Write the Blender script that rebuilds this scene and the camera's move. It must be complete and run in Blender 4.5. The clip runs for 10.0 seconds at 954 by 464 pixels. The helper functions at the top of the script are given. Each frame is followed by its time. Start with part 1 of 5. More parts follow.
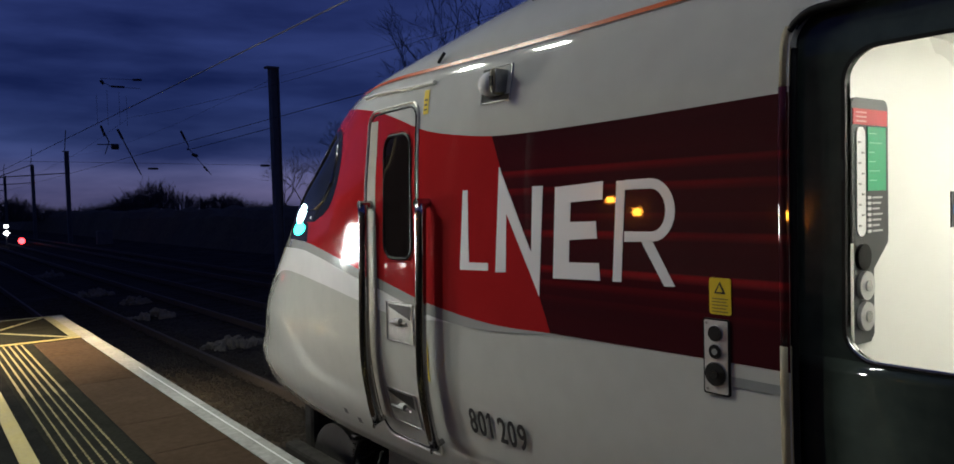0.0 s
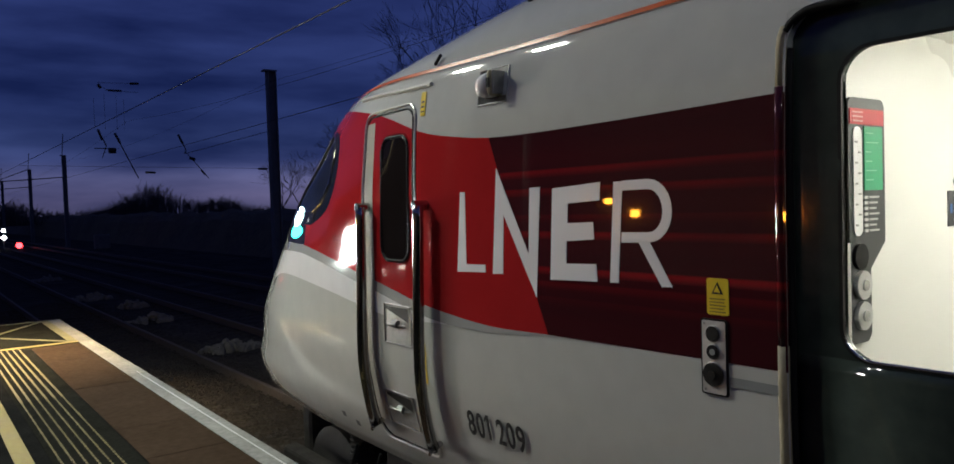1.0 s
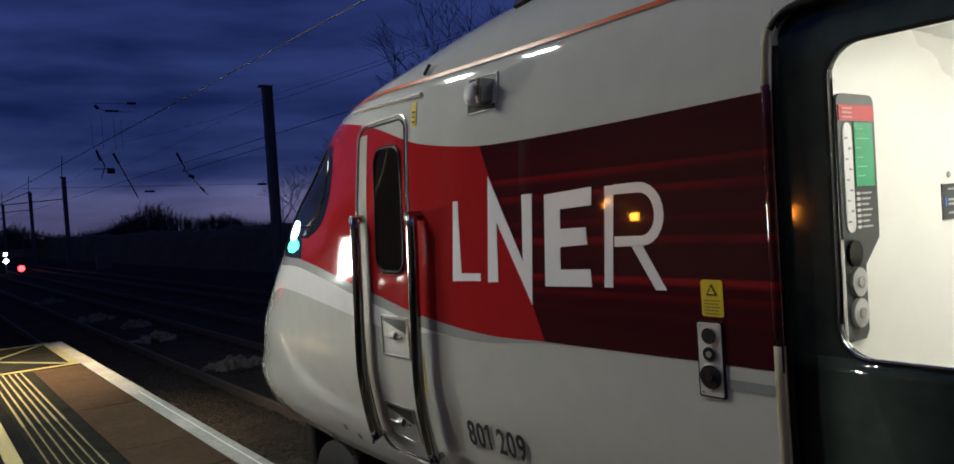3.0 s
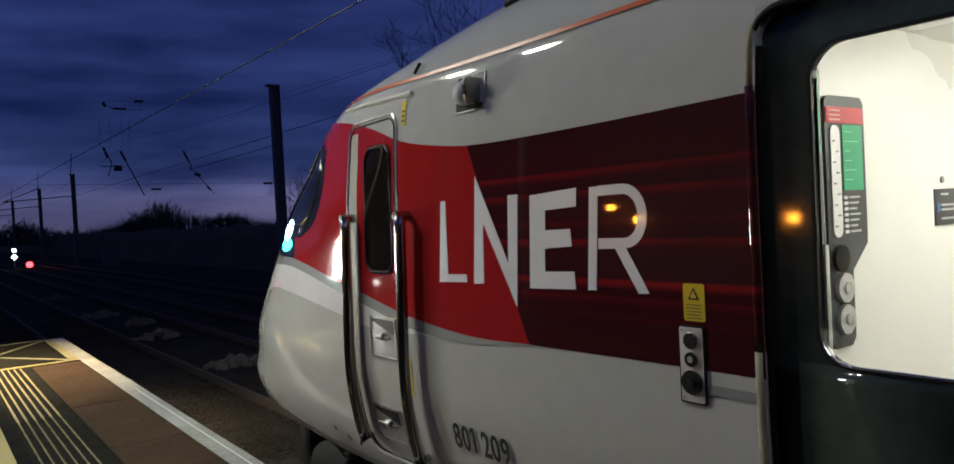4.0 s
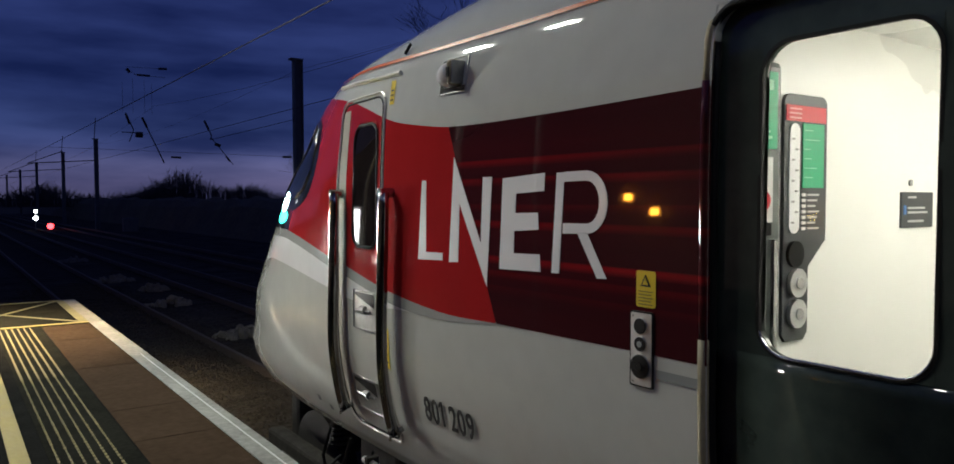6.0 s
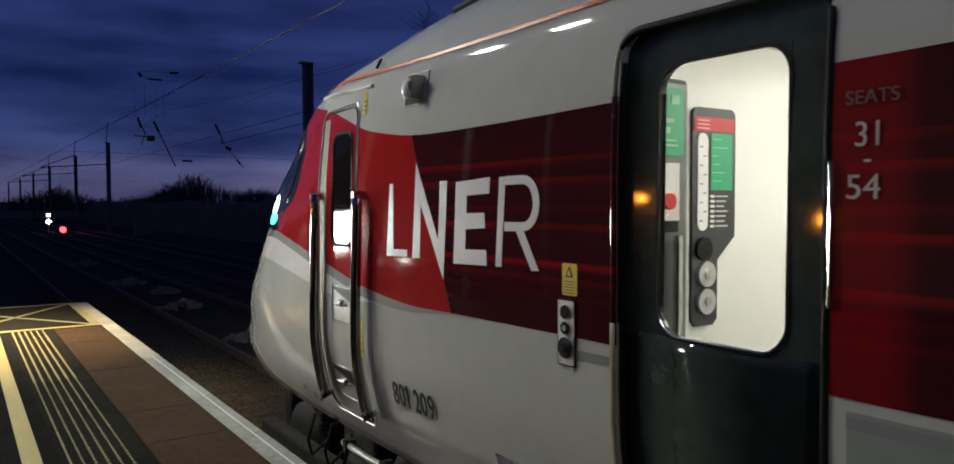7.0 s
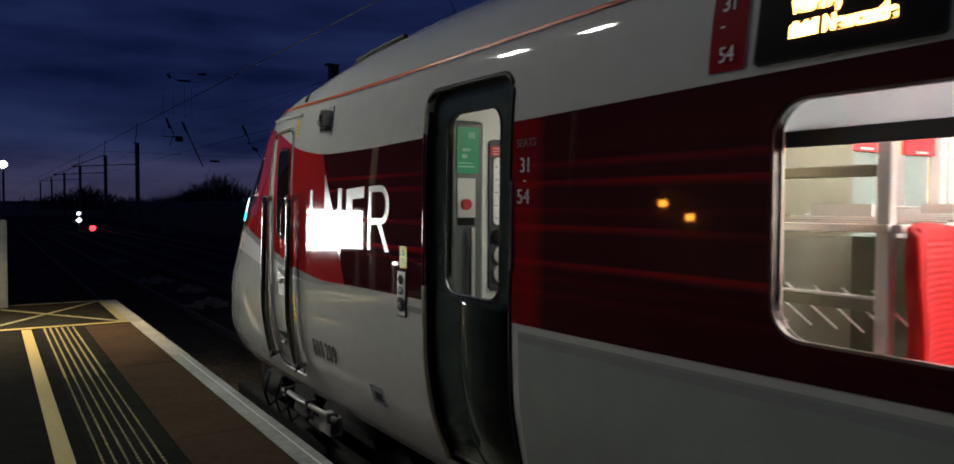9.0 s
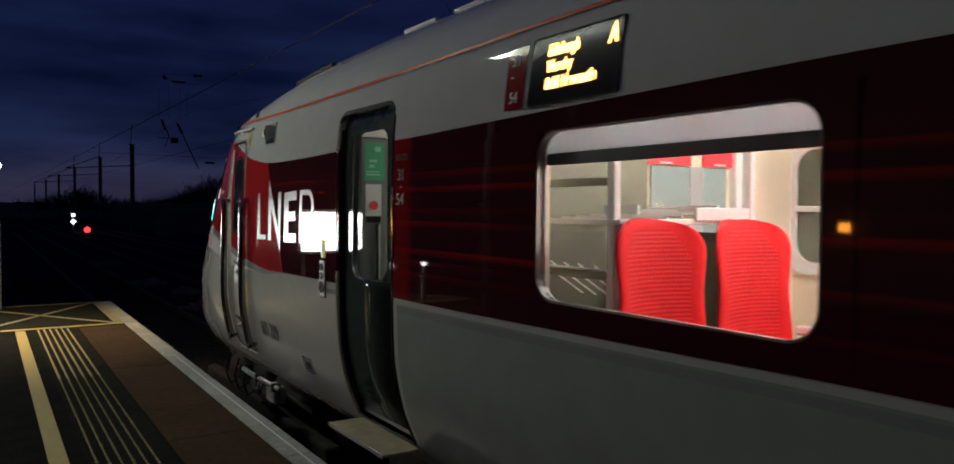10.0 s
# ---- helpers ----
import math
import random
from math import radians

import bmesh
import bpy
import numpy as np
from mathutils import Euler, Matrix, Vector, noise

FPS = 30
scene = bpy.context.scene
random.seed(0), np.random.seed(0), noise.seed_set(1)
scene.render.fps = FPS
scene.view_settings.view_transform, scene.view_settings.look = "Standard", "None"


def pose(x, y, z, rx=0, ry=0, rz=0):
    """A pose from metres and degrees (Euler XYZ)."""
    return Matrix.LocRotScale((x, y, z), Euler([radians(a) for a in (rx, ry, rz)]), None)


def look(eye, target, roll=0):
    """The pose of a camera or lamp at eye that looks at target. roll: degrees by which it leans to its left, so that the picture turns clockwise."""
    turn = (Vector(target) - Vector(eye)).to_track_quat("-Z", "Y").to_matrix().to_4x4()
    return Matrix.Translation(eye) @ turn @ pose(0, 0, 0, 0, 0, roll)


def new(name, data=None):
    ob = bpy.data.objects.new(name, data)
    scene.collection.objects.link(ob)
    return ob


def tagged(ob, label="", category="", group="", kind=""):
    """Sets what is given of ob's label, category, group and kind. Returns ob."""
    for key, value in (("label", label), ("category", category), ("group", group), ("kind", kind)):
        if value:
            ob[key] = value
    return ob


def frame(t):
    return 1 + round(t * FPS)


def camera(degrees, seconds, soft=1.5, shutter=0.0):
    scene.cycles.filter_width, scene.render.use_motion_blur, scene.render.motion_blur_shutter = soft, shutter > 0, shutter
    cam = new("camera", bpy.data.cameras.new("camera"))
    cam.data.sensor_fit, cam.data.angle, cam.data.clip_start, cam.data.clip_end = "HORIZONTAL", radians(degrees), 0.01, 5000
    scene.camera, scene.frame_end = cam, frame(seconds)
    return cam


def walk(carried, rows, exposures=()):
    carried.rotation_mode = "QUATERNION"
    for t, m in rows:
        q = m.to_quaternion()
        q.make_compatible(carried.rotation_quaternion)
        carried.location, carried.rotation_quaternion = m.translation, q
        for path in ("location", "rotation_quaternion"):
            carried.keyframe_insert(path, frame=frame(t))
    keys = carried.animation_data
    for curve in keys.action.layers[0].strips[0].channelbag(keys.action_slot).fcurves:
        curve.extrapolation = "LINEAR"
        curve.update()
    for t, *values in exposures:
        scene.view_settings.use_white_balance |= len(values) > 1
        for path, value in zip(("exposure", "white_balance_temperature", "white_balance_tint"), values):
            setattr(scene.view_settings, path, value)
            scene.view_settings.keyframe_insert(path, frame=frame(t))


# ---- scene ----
cam = camera(63.8, 10.0, soft=1.6, shutter=0.35)
# seconds, x, y, z, yaw, pitch, roll: held in the hand on the platform
EYES = [
    (0, -0.125, 0.001, 1.571, -36.79, -2.18, 1.58),
    (0.5, -0.125, 0.001, 1.571, -36.90, -2.27, 1.79),
    (1, -0.121, 0.001, 1.568, -36.94, -2.01, 1.85),
    (1.5, -0.116, 0.003, 1.574, -36.82, -2.13, 2.33),
    (2, -0.107, 0.007, 1.564, -36.85, -1.90, 3.38),
    (2.5, -0.118, 0.004, 1.569, -37.12, -1.55, 3.89),
    (4, 0.004, -0.031, 1.558, -36.32, -1.24, 3.05),
    (4.5, -0.006, -0.000, 1.547, -36.76, -1.53, 2.66),
    (5, 0.025, 0.017, 1.538, -36.58, -2.11, 2.21),
    (5.5, 0.095, -0.001, 1.539, -35.66, -2.52, 0.68),
    (7, 0.099, 0.013, 1.531, -34.24, -2.14, 0.24),
    (7.5, 0.097, 0.004, 1.525, -33.64, -1.94, 0.20),
    (8, 0.086, 0.001, 1.528, -32.90, -1.83, 0.35),
    (8.5, 0.081, -0.005, 1.534, -32.72, -1.88, 0.34),
    (9, 0.081, -0.008, 1.531, -32.49, -2.00, -0.19),
    (9.5, 0.071, -0.008, 1.525, -31.93, -1.80, -0.14),
    (10, 0.079, -0.000, 1.525, -32.82, -1.82, -0.31),
]
# stops by which the clip's camera closes down as the lit windows come into view
EXPOSURES = [(0.0, 0.26), (4.5, 0.26), (5.5, 0.28), (7.0, 0.2), (7.5, -0.15), (8.0, -0.48), (8.5, -0.58), (9.0, -0.86), (9.5, -1.22), (10.0, -1.42)]
walk(cam, [(t, pose(x, y, z, 90 + pitch, roll, yaw)) for t, x, y, z, yaw, pitch, roll in EYES], EXPOSURES)

XS = 1.872            # the train's flat side
XC = XS + 1.35        # middle of its track
RAIL = -0.915         # rail top; the platform is at 0
EDGE = 1.773          # platform edge


# ---- world and lamps ----
def make_world():
    w = bpy.data.worlds.new("dusk")
    scene.world = w
    w.use_nodes = True
    nt = w.node_tree
    nt.nodes.clear()
    N = nt.nodes.new
    tc = N("ShaderNodeTexCoord")
    sep = N("ShaderNodeSeparateXYZ")
    nt.links.new(tc.outputs["Generated"], sep.inputs[0])
    ramp = N("ShaderNodeValToRGB")
    e = ramp.color_ramp.elements
    e[0].position, e[0].color = 0.0, (0.054, 0.055, 0.125, 1)
    e[1].position, e[1].color = 1.0, (0.012, 0.018, 0.085, 1)
    for p, c in ((0.020, (0.078, 0.078, 0.176, 1)), (0.045, (0.068, 0.077, 0.188, 1)), (0.065, (0.033, 0.048, 0.152, 1)), (0.085, (0.022, 0.037, 0.128, 1)), (0.13, (0.016, 0.029, 0.116, 1)), (0.25, (0.0145, 0.0255, 0.112, 1))):
        x = e.new(p)
        x.color = c
    nt.links.new(sep.outputs[2], ramp.inputs[0])
    # streaky cloud: noise squeezed in height
    mp = N("ShaderNodeMapping")
    mp.inputs["Scale"].default_value = (1.5, 1.5, 8.0)
    nt.links.new(tc.outputs["Generated"], mp.inputs[0])
    nz = N("ShaderNodeTexNoise")
    nz.inputs["Scale"].default_value, nz.inputs["Detail"].default_value, nz.inputs["Roughness"].default_value = 2.1, 6.0, 0.52
    nt.links.new(mp.outputs[0], nz.inputs["Vector"])
    r2 = N("ShaderNodeValToRGB")
    a = r2.color_ramp.elements
    a[0].position, a[0].color = 0.37, (0.46, 0.50, 0.60, 1)
    a[1].position, a[1].color = 0.65, (1.62, 1.50, 1.36, 1)
    nt.links.new(nz.outputs["Fac"], r2.inputs[0])
    mul = N("ShaderNodeMix")
    mul.data_type, mul.blend_type = "RGBA", "MULTIPLY"
    mul.inputs[0].default_value = 1.0
    nt.links.new(ramp.outputs[0], mul.inputs[6])
    nt.links.new(r2.outputs[0], mul.inputs[7])
    bg = N("ShaderNodeBackground")
    bg.inputs["Strength"].default_value = 0.85
    out = N("ShaderNodeOutputWorld")
    nt.links.new(mul.outputs[2], bg.inputs["Color"])
    nt.links.new(bg.outputs[0], out.inputs[0])


make_world()


def area(name, m, sx, sy, watts, colour):
    d = bpy.data.lights.new(name, "AREA")
    d.shape, d.size, d.size_y, d.energy, d.color = "RECTANGLE", sx, sy, watts, colour
    ob = new(name, d)
    ob.matrix_world = m
    return ob


# white tubes overhead, a warm one by the platform end; the tube behind is added fill
LAMPS = [(-0.4, 6.0, 5.0), (-0.4, 7.5, 5.0), (0.4, -1.3, 5.2)]
for x, y, z in LAMPS:
    area("platform_light", pose(x, y, z - 0.06, 0, 0, 0), 0.14, 0.45, (84 if y < 7 else 119) if y > 0 else 17, (0.95, 1.0, 0.88))
warm = area("warm_light", look((-1.2, 10.8, 4.6), (-0.3, 10.6, 0)), 0.3, 0.3, 215, (1.0, 0.74, 0.40))
warm.data.spread = radians(68)


# ---- materials ----
def mat(name, colour, rough=0.5, metal=0.0, coat=0.0, grain=0.0, gscale=20.0, bump=0.0, bscale=80.0, emit=None, power=0.0, spread=0.1, spec=0.5):
    m = bpy.data.materials.new(name)
    m.use_nodes = True
    nt = m.node_tree
    b = nt.nodes["Principled BSDF"]
    b.inputs["Base Color"].default_value = (*colour, 1)
    b.inputs["Roughness"].default_value = rough
    b.inputs["Metallic"].default_value = metal
    b.inputs["Coat Weight"].default_value = coat
    b.inputs["Coat Roughness"].default_value = 0.04
    b.inputs["Specular IOR Level"].default_value = spec
    if emit:
        b.inputs["Emission Color"].default_value = (*emit, 1)
        b.inputs["Emission Strength"].default_value = power
    tc = nt.nodes.new("ShaderNodeTexCoord")
    if grain:
        n1, n2 = nt.nodes.new("ShaderNodeTexNoise"), nt.nodes.new("ShaderNodeTexNoise")
        n1.inputs["Scale"].default_value, n2.inputs["Scale"].default_value = gscale, gscale * 0.09
        n1.inputs["Detail"].default_value = n2.inputs["Detail"].default_value = 5
        for n in (n1, n2):
            nt.links.new(tc.outputs["Object"], n.inputs["Vector"])
        add = nt.nodes.new("ShaderNodeMath")
        add.operation = "ADD"
        nt.links.new(n1.outputs["Fac"], add.inputs[0])
        nt.links.new(n2.outputs["Fac"], add.inputs[1])
        mr = nt.nodes.new("ShaderNodeMapRange")
        mr.inputs["From Min"].default_value, mr.inputs["From Max"].default_value = 0.65, 1.35
        mr.inputs["To Min"].default_value, mr.inputs["To Max"].default_value = 1 - grain, 1 + grain
        nt.links.new(add.outputs[0], mr.inputs["Value"])
        hs = nt.nodes.new("ShaderNodeHueSaturation")
        hs.inputs["Color"].default_value = (*colour, 1)
        nt.links.new(mr.outputs[0], hs.inputs["Value"])
        nt.links.new(hs.outputs[0], b.inputs["Base Color"])
        rr = nt.nodes.new("ShaderNodeMapRange")
        rr.inputs["From Min"].default_value, rr.inputs["From Max"].default_value = 0.3, 0.7
        rr.inputs["To Min"].default_value, rr.inputs["To Max"].default_value = max(rough - spread, 0.02), min(rough + spread, 1)
        nt.links.new(n2.outputs["Fac"], rr.inputs["Value"])
        nt.links.new(rr.outputs[0], b.inputs["Roughness"])
    if bump:
        nb = nt.nodes.new("ShaderNodeTexNoise")
        nb.inputs["Scale"].default_value, nb.inputs["Detail"].default_value = bscale, 4
        nt.links.new(tc.outputs["Object"], nb.inputs["Vector"])
        bp = nt.nodes.new("ShaderNodeBump")
        bp.inputs["Strength"].default_value, bp.inputs["Distance"].default_value = bump, 0.01
        nt.links.new(nb.outputs["Fac"], bp.inputs["Height"])
        nt.links.new(bp.outputs[0], b.inputs["Normal"])
    return m


def streaked(name, dark, red, fade=None):
    """Dark maroon vinyl with thin red lines that run with the train; fade: the stretch along it over which plain red sinks into the maroon."""
    m = mat(name, dark, 0.028, spec=0.4)
    nt = m.node_tree
    N, link = nt.nodes.new, nt.links.new
    tc, sep = N("ShaderNodeTexCoord"), N("ShaderNodeSeparateXYZ")
    link(tc.outputs["Object"], sep.inputs[0])
    zr = N("ShaderNodeMapRange")
    zr.inputs["From Min"].default_value, zr.inputs["From Max"].default_value = 1.0, 2.0
    link(sep.outputs[2], zr.inputs["Value"])
    # each line: its height above the platform and its strength
    lines = N("ShaderNodeValToRGB")
    e = lines.color_ramp.elements
    e[0].position, e[0].color = 0.0, (0.06, 0.06, 0.06, 1)
    e[1].position, e[1].color = 1.0, (0, 0, 0, 1)
    for z, k in ((1.20, 0.22), (1.259, 0.28), (1.315, 0.95), (1.452, 0.85), (1.516, 0.25), (1.618, 1.0), (1.690, 0.62), (1.762, 0.18)):
        for dz, v in ((-0.026, 0.07), (-0.006, k), (0.003, k), (0.009, 0.05)):
            if len(e) < 31:
                x = e.new(z - 1 + dz)
                x.color = (v, v, v, 1)
    link(zr.outputs[0], lines.inputs[0])
    # they swell and fade along the side
    mp, nz = N("ShaderNodeMapping"), N("ShaderNodeTexNoise")
    mp.inputs["Scale"].default_value = (0.0, 0.55, 9.0)
    link(tc.outputs["Object"], mp.inputs[0])
    link(mp.outputs[0], nz.inputs["Vector"])
    nz.inputs["Scale"].default_value, nz.inputs["Detail"].default_value = 1.0, 3.0
    sw = N("ShaderNodeMapRange")
    sw.inputs["From Min"].default_value, sw.inputs["From Max"].default_value, sw.inputs["To Min"].default_value = 0.30, 0.62, 0.15
    link(nz.outputs["Fac"], sw.inputs["Value"])
    k = N("ShaderNodeMath")
    k.operation = "MULTIPLY"
    link(lines.outputs[0], k.inputs[0])
    link(sw.outputs[0], k.inputs[1])
    fac = k.outputs[0]
    if fade:
        fr = N("ShaderNodeMapRange")
        fr.interpolation_type = "SMOOTHSTEP"
        fr.inputs["From Min"].default_value, fr.inputs["From Max"].default_value = fade
        fr.inputs["To Max"].default_value = 0.62
        link(sep.outputs[1], fr.inputs["Value"])
        mx = N("ShaderNodeMath")
        mx.operation, mx.use_clamp = "ADD", True
        link(fac, mx.inputs[0])
        link(fr.outputs[0], mx.inputs[1])
        fac = mx.outputs[0]
    mix = N("ShaderNodeMix")
    mix.data_type = "RGBA"
    mix.inputs[6].default_value, mix.inputs[7].default_value = (*dark, 1), (*red, 1)
    link(fac, mix.inputs[0])
    link(mix.outputs[2], nt.nodes["Principled BSDF"].inputs["Base Color"])
    return m


def ribbed(name, light, dark):
    """Seat cloth with fine level ribs."""
    m = mat(name, light, 0.8, spec=0.15)
    nt = m.node_tree
    tc = nt.nodes.new("ShaderNodeTexCoord")
    wv = nt.nodes.new("ShaderNodeTexWave")
    wv.bands_direction = "Z"
    wv.inputs["Scale"].default_value, wv.inputs["Distortion"].default_value = 19.0, 0.8
    wv.inputs["Detail"].default_value, wv.inputs["Detail Scale"].default_value = 2.0, 6.0
    nt.links.new(tc.outputs["Object"], wv.inputs["Vector"])
    rp = nt.nodes.new("ShaderNodeValToRGB")
    e = rp.color_ramp.elements
    e[0].position, e[0].color = 0.12, (*dark, 1)
    e[1].position, e[1].color = 0.55, (*light, 1)
    nt.links.new(wv.outputs["Fac"], rp.inputs[0])
    nt.links.new(rp.outputs[0], nt.nodes["Principled BSDF"].inputs["Base Color"])
    bp = nt.nodes.new("ShaderNodeBump")
    bp.inputs["Strength"].default_value, bp.inputs["Distance"].default_value = 0.35, 0.003
    nt.links.new(wv.outputs["Fac"], bp.inputs["Height"])
    nt.links.new(bp.outputs[0], nt.nodes["Principled BSDF"].inputs["Normal"])
    return m


def glass(name, rough=0.0, tint=(1, 1, 1)):
    m = bpy.data.materials.new(name)
    m.use_nodes = True
    b = m.node_tree.nodes["Principled BSDF"]
    b.inputs["Base Color"].default_value = (*tint, 1)
    b.inputs["Roughness"].default_value = rough
    b.inputs["Transmission Weight"].default_value = 1.0
    b.inputs["IOR"].default_value = 1.12
    return m


M_WHITE = mat("silver_white_paint", (0.57, 0.58, 0.54), 0.05, coat=0.35, grain=0.05, gscale=9, spread=0.02)
M_PALE = mat("pale_white_paint", (0.84, 0.84, 0.84), 0.06, coat=0.2, grain=0.04, gscale=9, spread=0.03)
M_LOWGREY = mat("grey_green_paint", (0.34, 0.375, 0.345), 0.07, coat=0.3, grain=0.08, gscale=7, spread=0.03)
M_GREY = mat("grey_paint", (0.30, 0.32, 0.31), 0.2, coat=0.3, grain=0.06, gscale=9, spread=0.05)
M_SWEEP = mat("mid_grey_livery", (0.38, 0.39, 0.375), 0.08, coat=0.3, grain=0.05, gscale=9, spread=0.02)
M_RED = mat("red_vinyl", (0.38, 0.018, 0.020), 0.06, grain=0.06, gscale=6, spread=0.02, spec=0.2)
M_MAROON = streaked("maroon_vinyl", (0.040, 0.009, 0.012), (0.28, 0.011, 0.014))
M_FADE = streaked("fading_red_vinyl", (0.040, 0.009, 0.012), (0.28, 0.011, 0.014), (0.235, 0.345))
M_ORANGE = mat("orange_line", (0.62, 0.13, 0.03), 0.25, coat=0.2)
M_LOGO = mat("white_vinyl", (0.90, 0.90, 0.90), 0.2, coat=0.2)
M_INK = mat("black_print", (0.02, 0.02, 0.022), 0.4)
M_YELLOW = mat("yellow_label", (0.75, 0.55, 0.02), 0.35)
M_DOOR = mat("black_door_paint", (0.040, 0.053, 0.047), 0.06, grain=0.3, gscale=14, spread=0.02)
M_SEAL = mat("cream_rubber_seal", (0.33, 0.29, 0.19), 0.55, grain=0.3, gscale=20)
M_BLACK = mat("black_rubber", (0.012, 0.012, 0.012), 0.5, spec=0.12)
M_DARKGLASS = mat("dark_glass", (0.012, 0.013, 0.013), 0.06, spec=0.10)
M_CHROME = mat("polished_steel", (0.62, 0.62, 0.62), 0.14, metal=1.0, grain=0.15, gscale=30, spread=0.06)
M_STEEL = mat("dull_steel", (0.30, 0.30, 0.29), 0.4, metal=1.0, grain=0.3, gscale=25)
M_FRAME = mat("dark_underframe", (0.035, 0.032, 0.028), 0.8, spec=0.15, grain=0.5, gscale=12, bump=0.3)
M_WALL = mat("white_interior_panel", (0.80, 0.80, 0.76), 0.35, grain=0.03, gscale=4)
M_CREAM = mat("cream_interior_panel", (0.80, 0.71, 0.56), 0.45, grain=0.05, gscale=5)
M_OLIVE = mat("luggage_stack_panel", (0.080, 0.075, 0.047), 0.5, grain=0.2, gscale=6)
M_PLATE = mat("charcoal_panel", (0.035, 0.038, 0.042), 0.4)
M_GREEN = mat("green_notice", (0.02, 0.36, 0.16), 0.4)
M_REDNOTE = mat("red_notice", (0.55, 0.02, 0.03), 0.4)
M_BUTTON = mat("silver_button", (0.55, 0.55, 0.55), 0.3, metal=0.6)
M_FLOOR = mat("grey_speckled_floor", (0.24, 0.24, 0.23), 0.5, grain=0.2, gscale=60)
M_PANEL = mat("brushed_silver", (0.55, 0.55, 0.53), 0.38, metal=0.35, grain=0.12, gscale=40)
M_SEAT = ribbed("red_seat_moquette", (0.37, 0.010, 0.012), (0.27, 0.006, 0.008))
M_GLASS = glass("window_glass")
M_ASPHALT = mat("platform_tarmac", (0.014, 0.014, 0.0135), 0.8, grain=0.35, gscale=45, bump=0.5, bscale=160, spec=0.0)
M_SLAB = mat("brown_paving_slab", (0.058, 0.039, 0.027), 0.75, grain=0.25, gscale=18, bump=0.35, bscale=120, spec=0.0)
M_EDGE = mat("worn_white_edge_paint", (0.30, 0.30, 0.28), 0.65, grain=0.28, gscale=22, bump=0.4, bscale=90, spec=0.0)
M_YLINE = mat("yellow_platform_paint", (0.31, 0.25, 0.075), 0.6, grain=0.22, gscale=28, bump=0.3, bscale=100)
M_RIB = mat("worn_yellow_rib", (0.24, 0.20, 0.08), 0.6, grain=0.4, gscale=40)
M_CONC = mat("concrete", (0.28, 0.27, 0.25), 0.85, grain=0.25, gscale=10, bump=0.3)
M_BALLAST = mat("dark_ballast_ground", (0.062, 0.056, 0.047), 0.9, grain=0.6, gscale=9, bump=1.0, bscale=22, spec=0.0)
M_RAILS = mat("rail_steel", (0.075, 0.058, 0.046), 0.8, metal=0.0, grain=0.3)
M_MAST = mat("galvanised_mast", (0.13, 0.14, 0.135), 0.7, grain=0.25, gscale=4)
M_WIRE = mat("wire", (0.05, 0.05, 0.05), 0.6)
M_INSUL = mat("insulator", (0.02, 0.02, 0.02), 0.6)
M_BARK = mat("dark_bark", (0.05, 0.042, 0.036), 0.9, grain=0.3)
M_SCRUB = mat("dark_scrub", (0.090, 0.072, 0.034), 1.0, grain=0.5, gscale=3)
M_STONE = mat("pale_stone", (0.16, 0.145, 0.12), 0.9, grain=0.3, gscale=8, bump=0.6, bscale=15)
M_AMBER = mat("amber_led", (0.1, 0.05, 0.0), 0.5, emit=(1.0, 0.50, 0.13), power=17.0)
M_REDLIGHT = mat("red_signal_light", (0.2, 0.0, 0.0), 0.3, emit=(1.0, 0.035, 0.045), power=8.0)
M_WHITELIGHT = mat("white_lamp_light", (0.8, 0.8, 0.8), 0.3, emit=(0.95, 1.0, 1.0), power=6.0)
M_TEAL = mat("teal_lamp_light", (0.1, 0.5, 0.45), 0.3, emit=(0.03, 1.0, 0.72), power=6.0)
M_HEAD = mat("white_headlight", (0.8, 0.9, 0.9), 0.3, emit=(0.6, 1.0, 0.97), power=10.0)
M_TUBE = mat("lit_tube", (0.9, 0.9, 0.9), 0.3, emit=(1.0, 0.98, 0.92), power=30.0)
M_BOX = mat("lit_white_panel", (0.9, 0.9, 0.9), 0.3, emit=(1.0, 0.98, 0.94), power=130.0)
M_LOWLAMP = mat("low_lamp_light", (0.9, 0.9, 0.9), 0.3, emit=(1.0, 0.98, 0.94), power=45.0)
M_SODIUM = mat("sodium_lamp_light", (0.8, 0.5, 0.1), 0.3, emit=(1.0, 0.33, 0.03), power=85.0)
M_CEILLIGHT = mat("saloon_ceiling_light", (0.9, 0.9, 0.9), 0.4, emit=(1.0, 0.98, 0.90), power=82.0)
M_VESTLIGHT = mat("vestibule_ceiling_light", (0.9, 0.9, 0.9), 0.4, emit=(1.0, 0.98, 0.88), power=7.8)
M_BRICKWALL = mat("unseen_wall", (0.16, 0.12, 0.10), 0.9, grain=0.3, gscale=8)


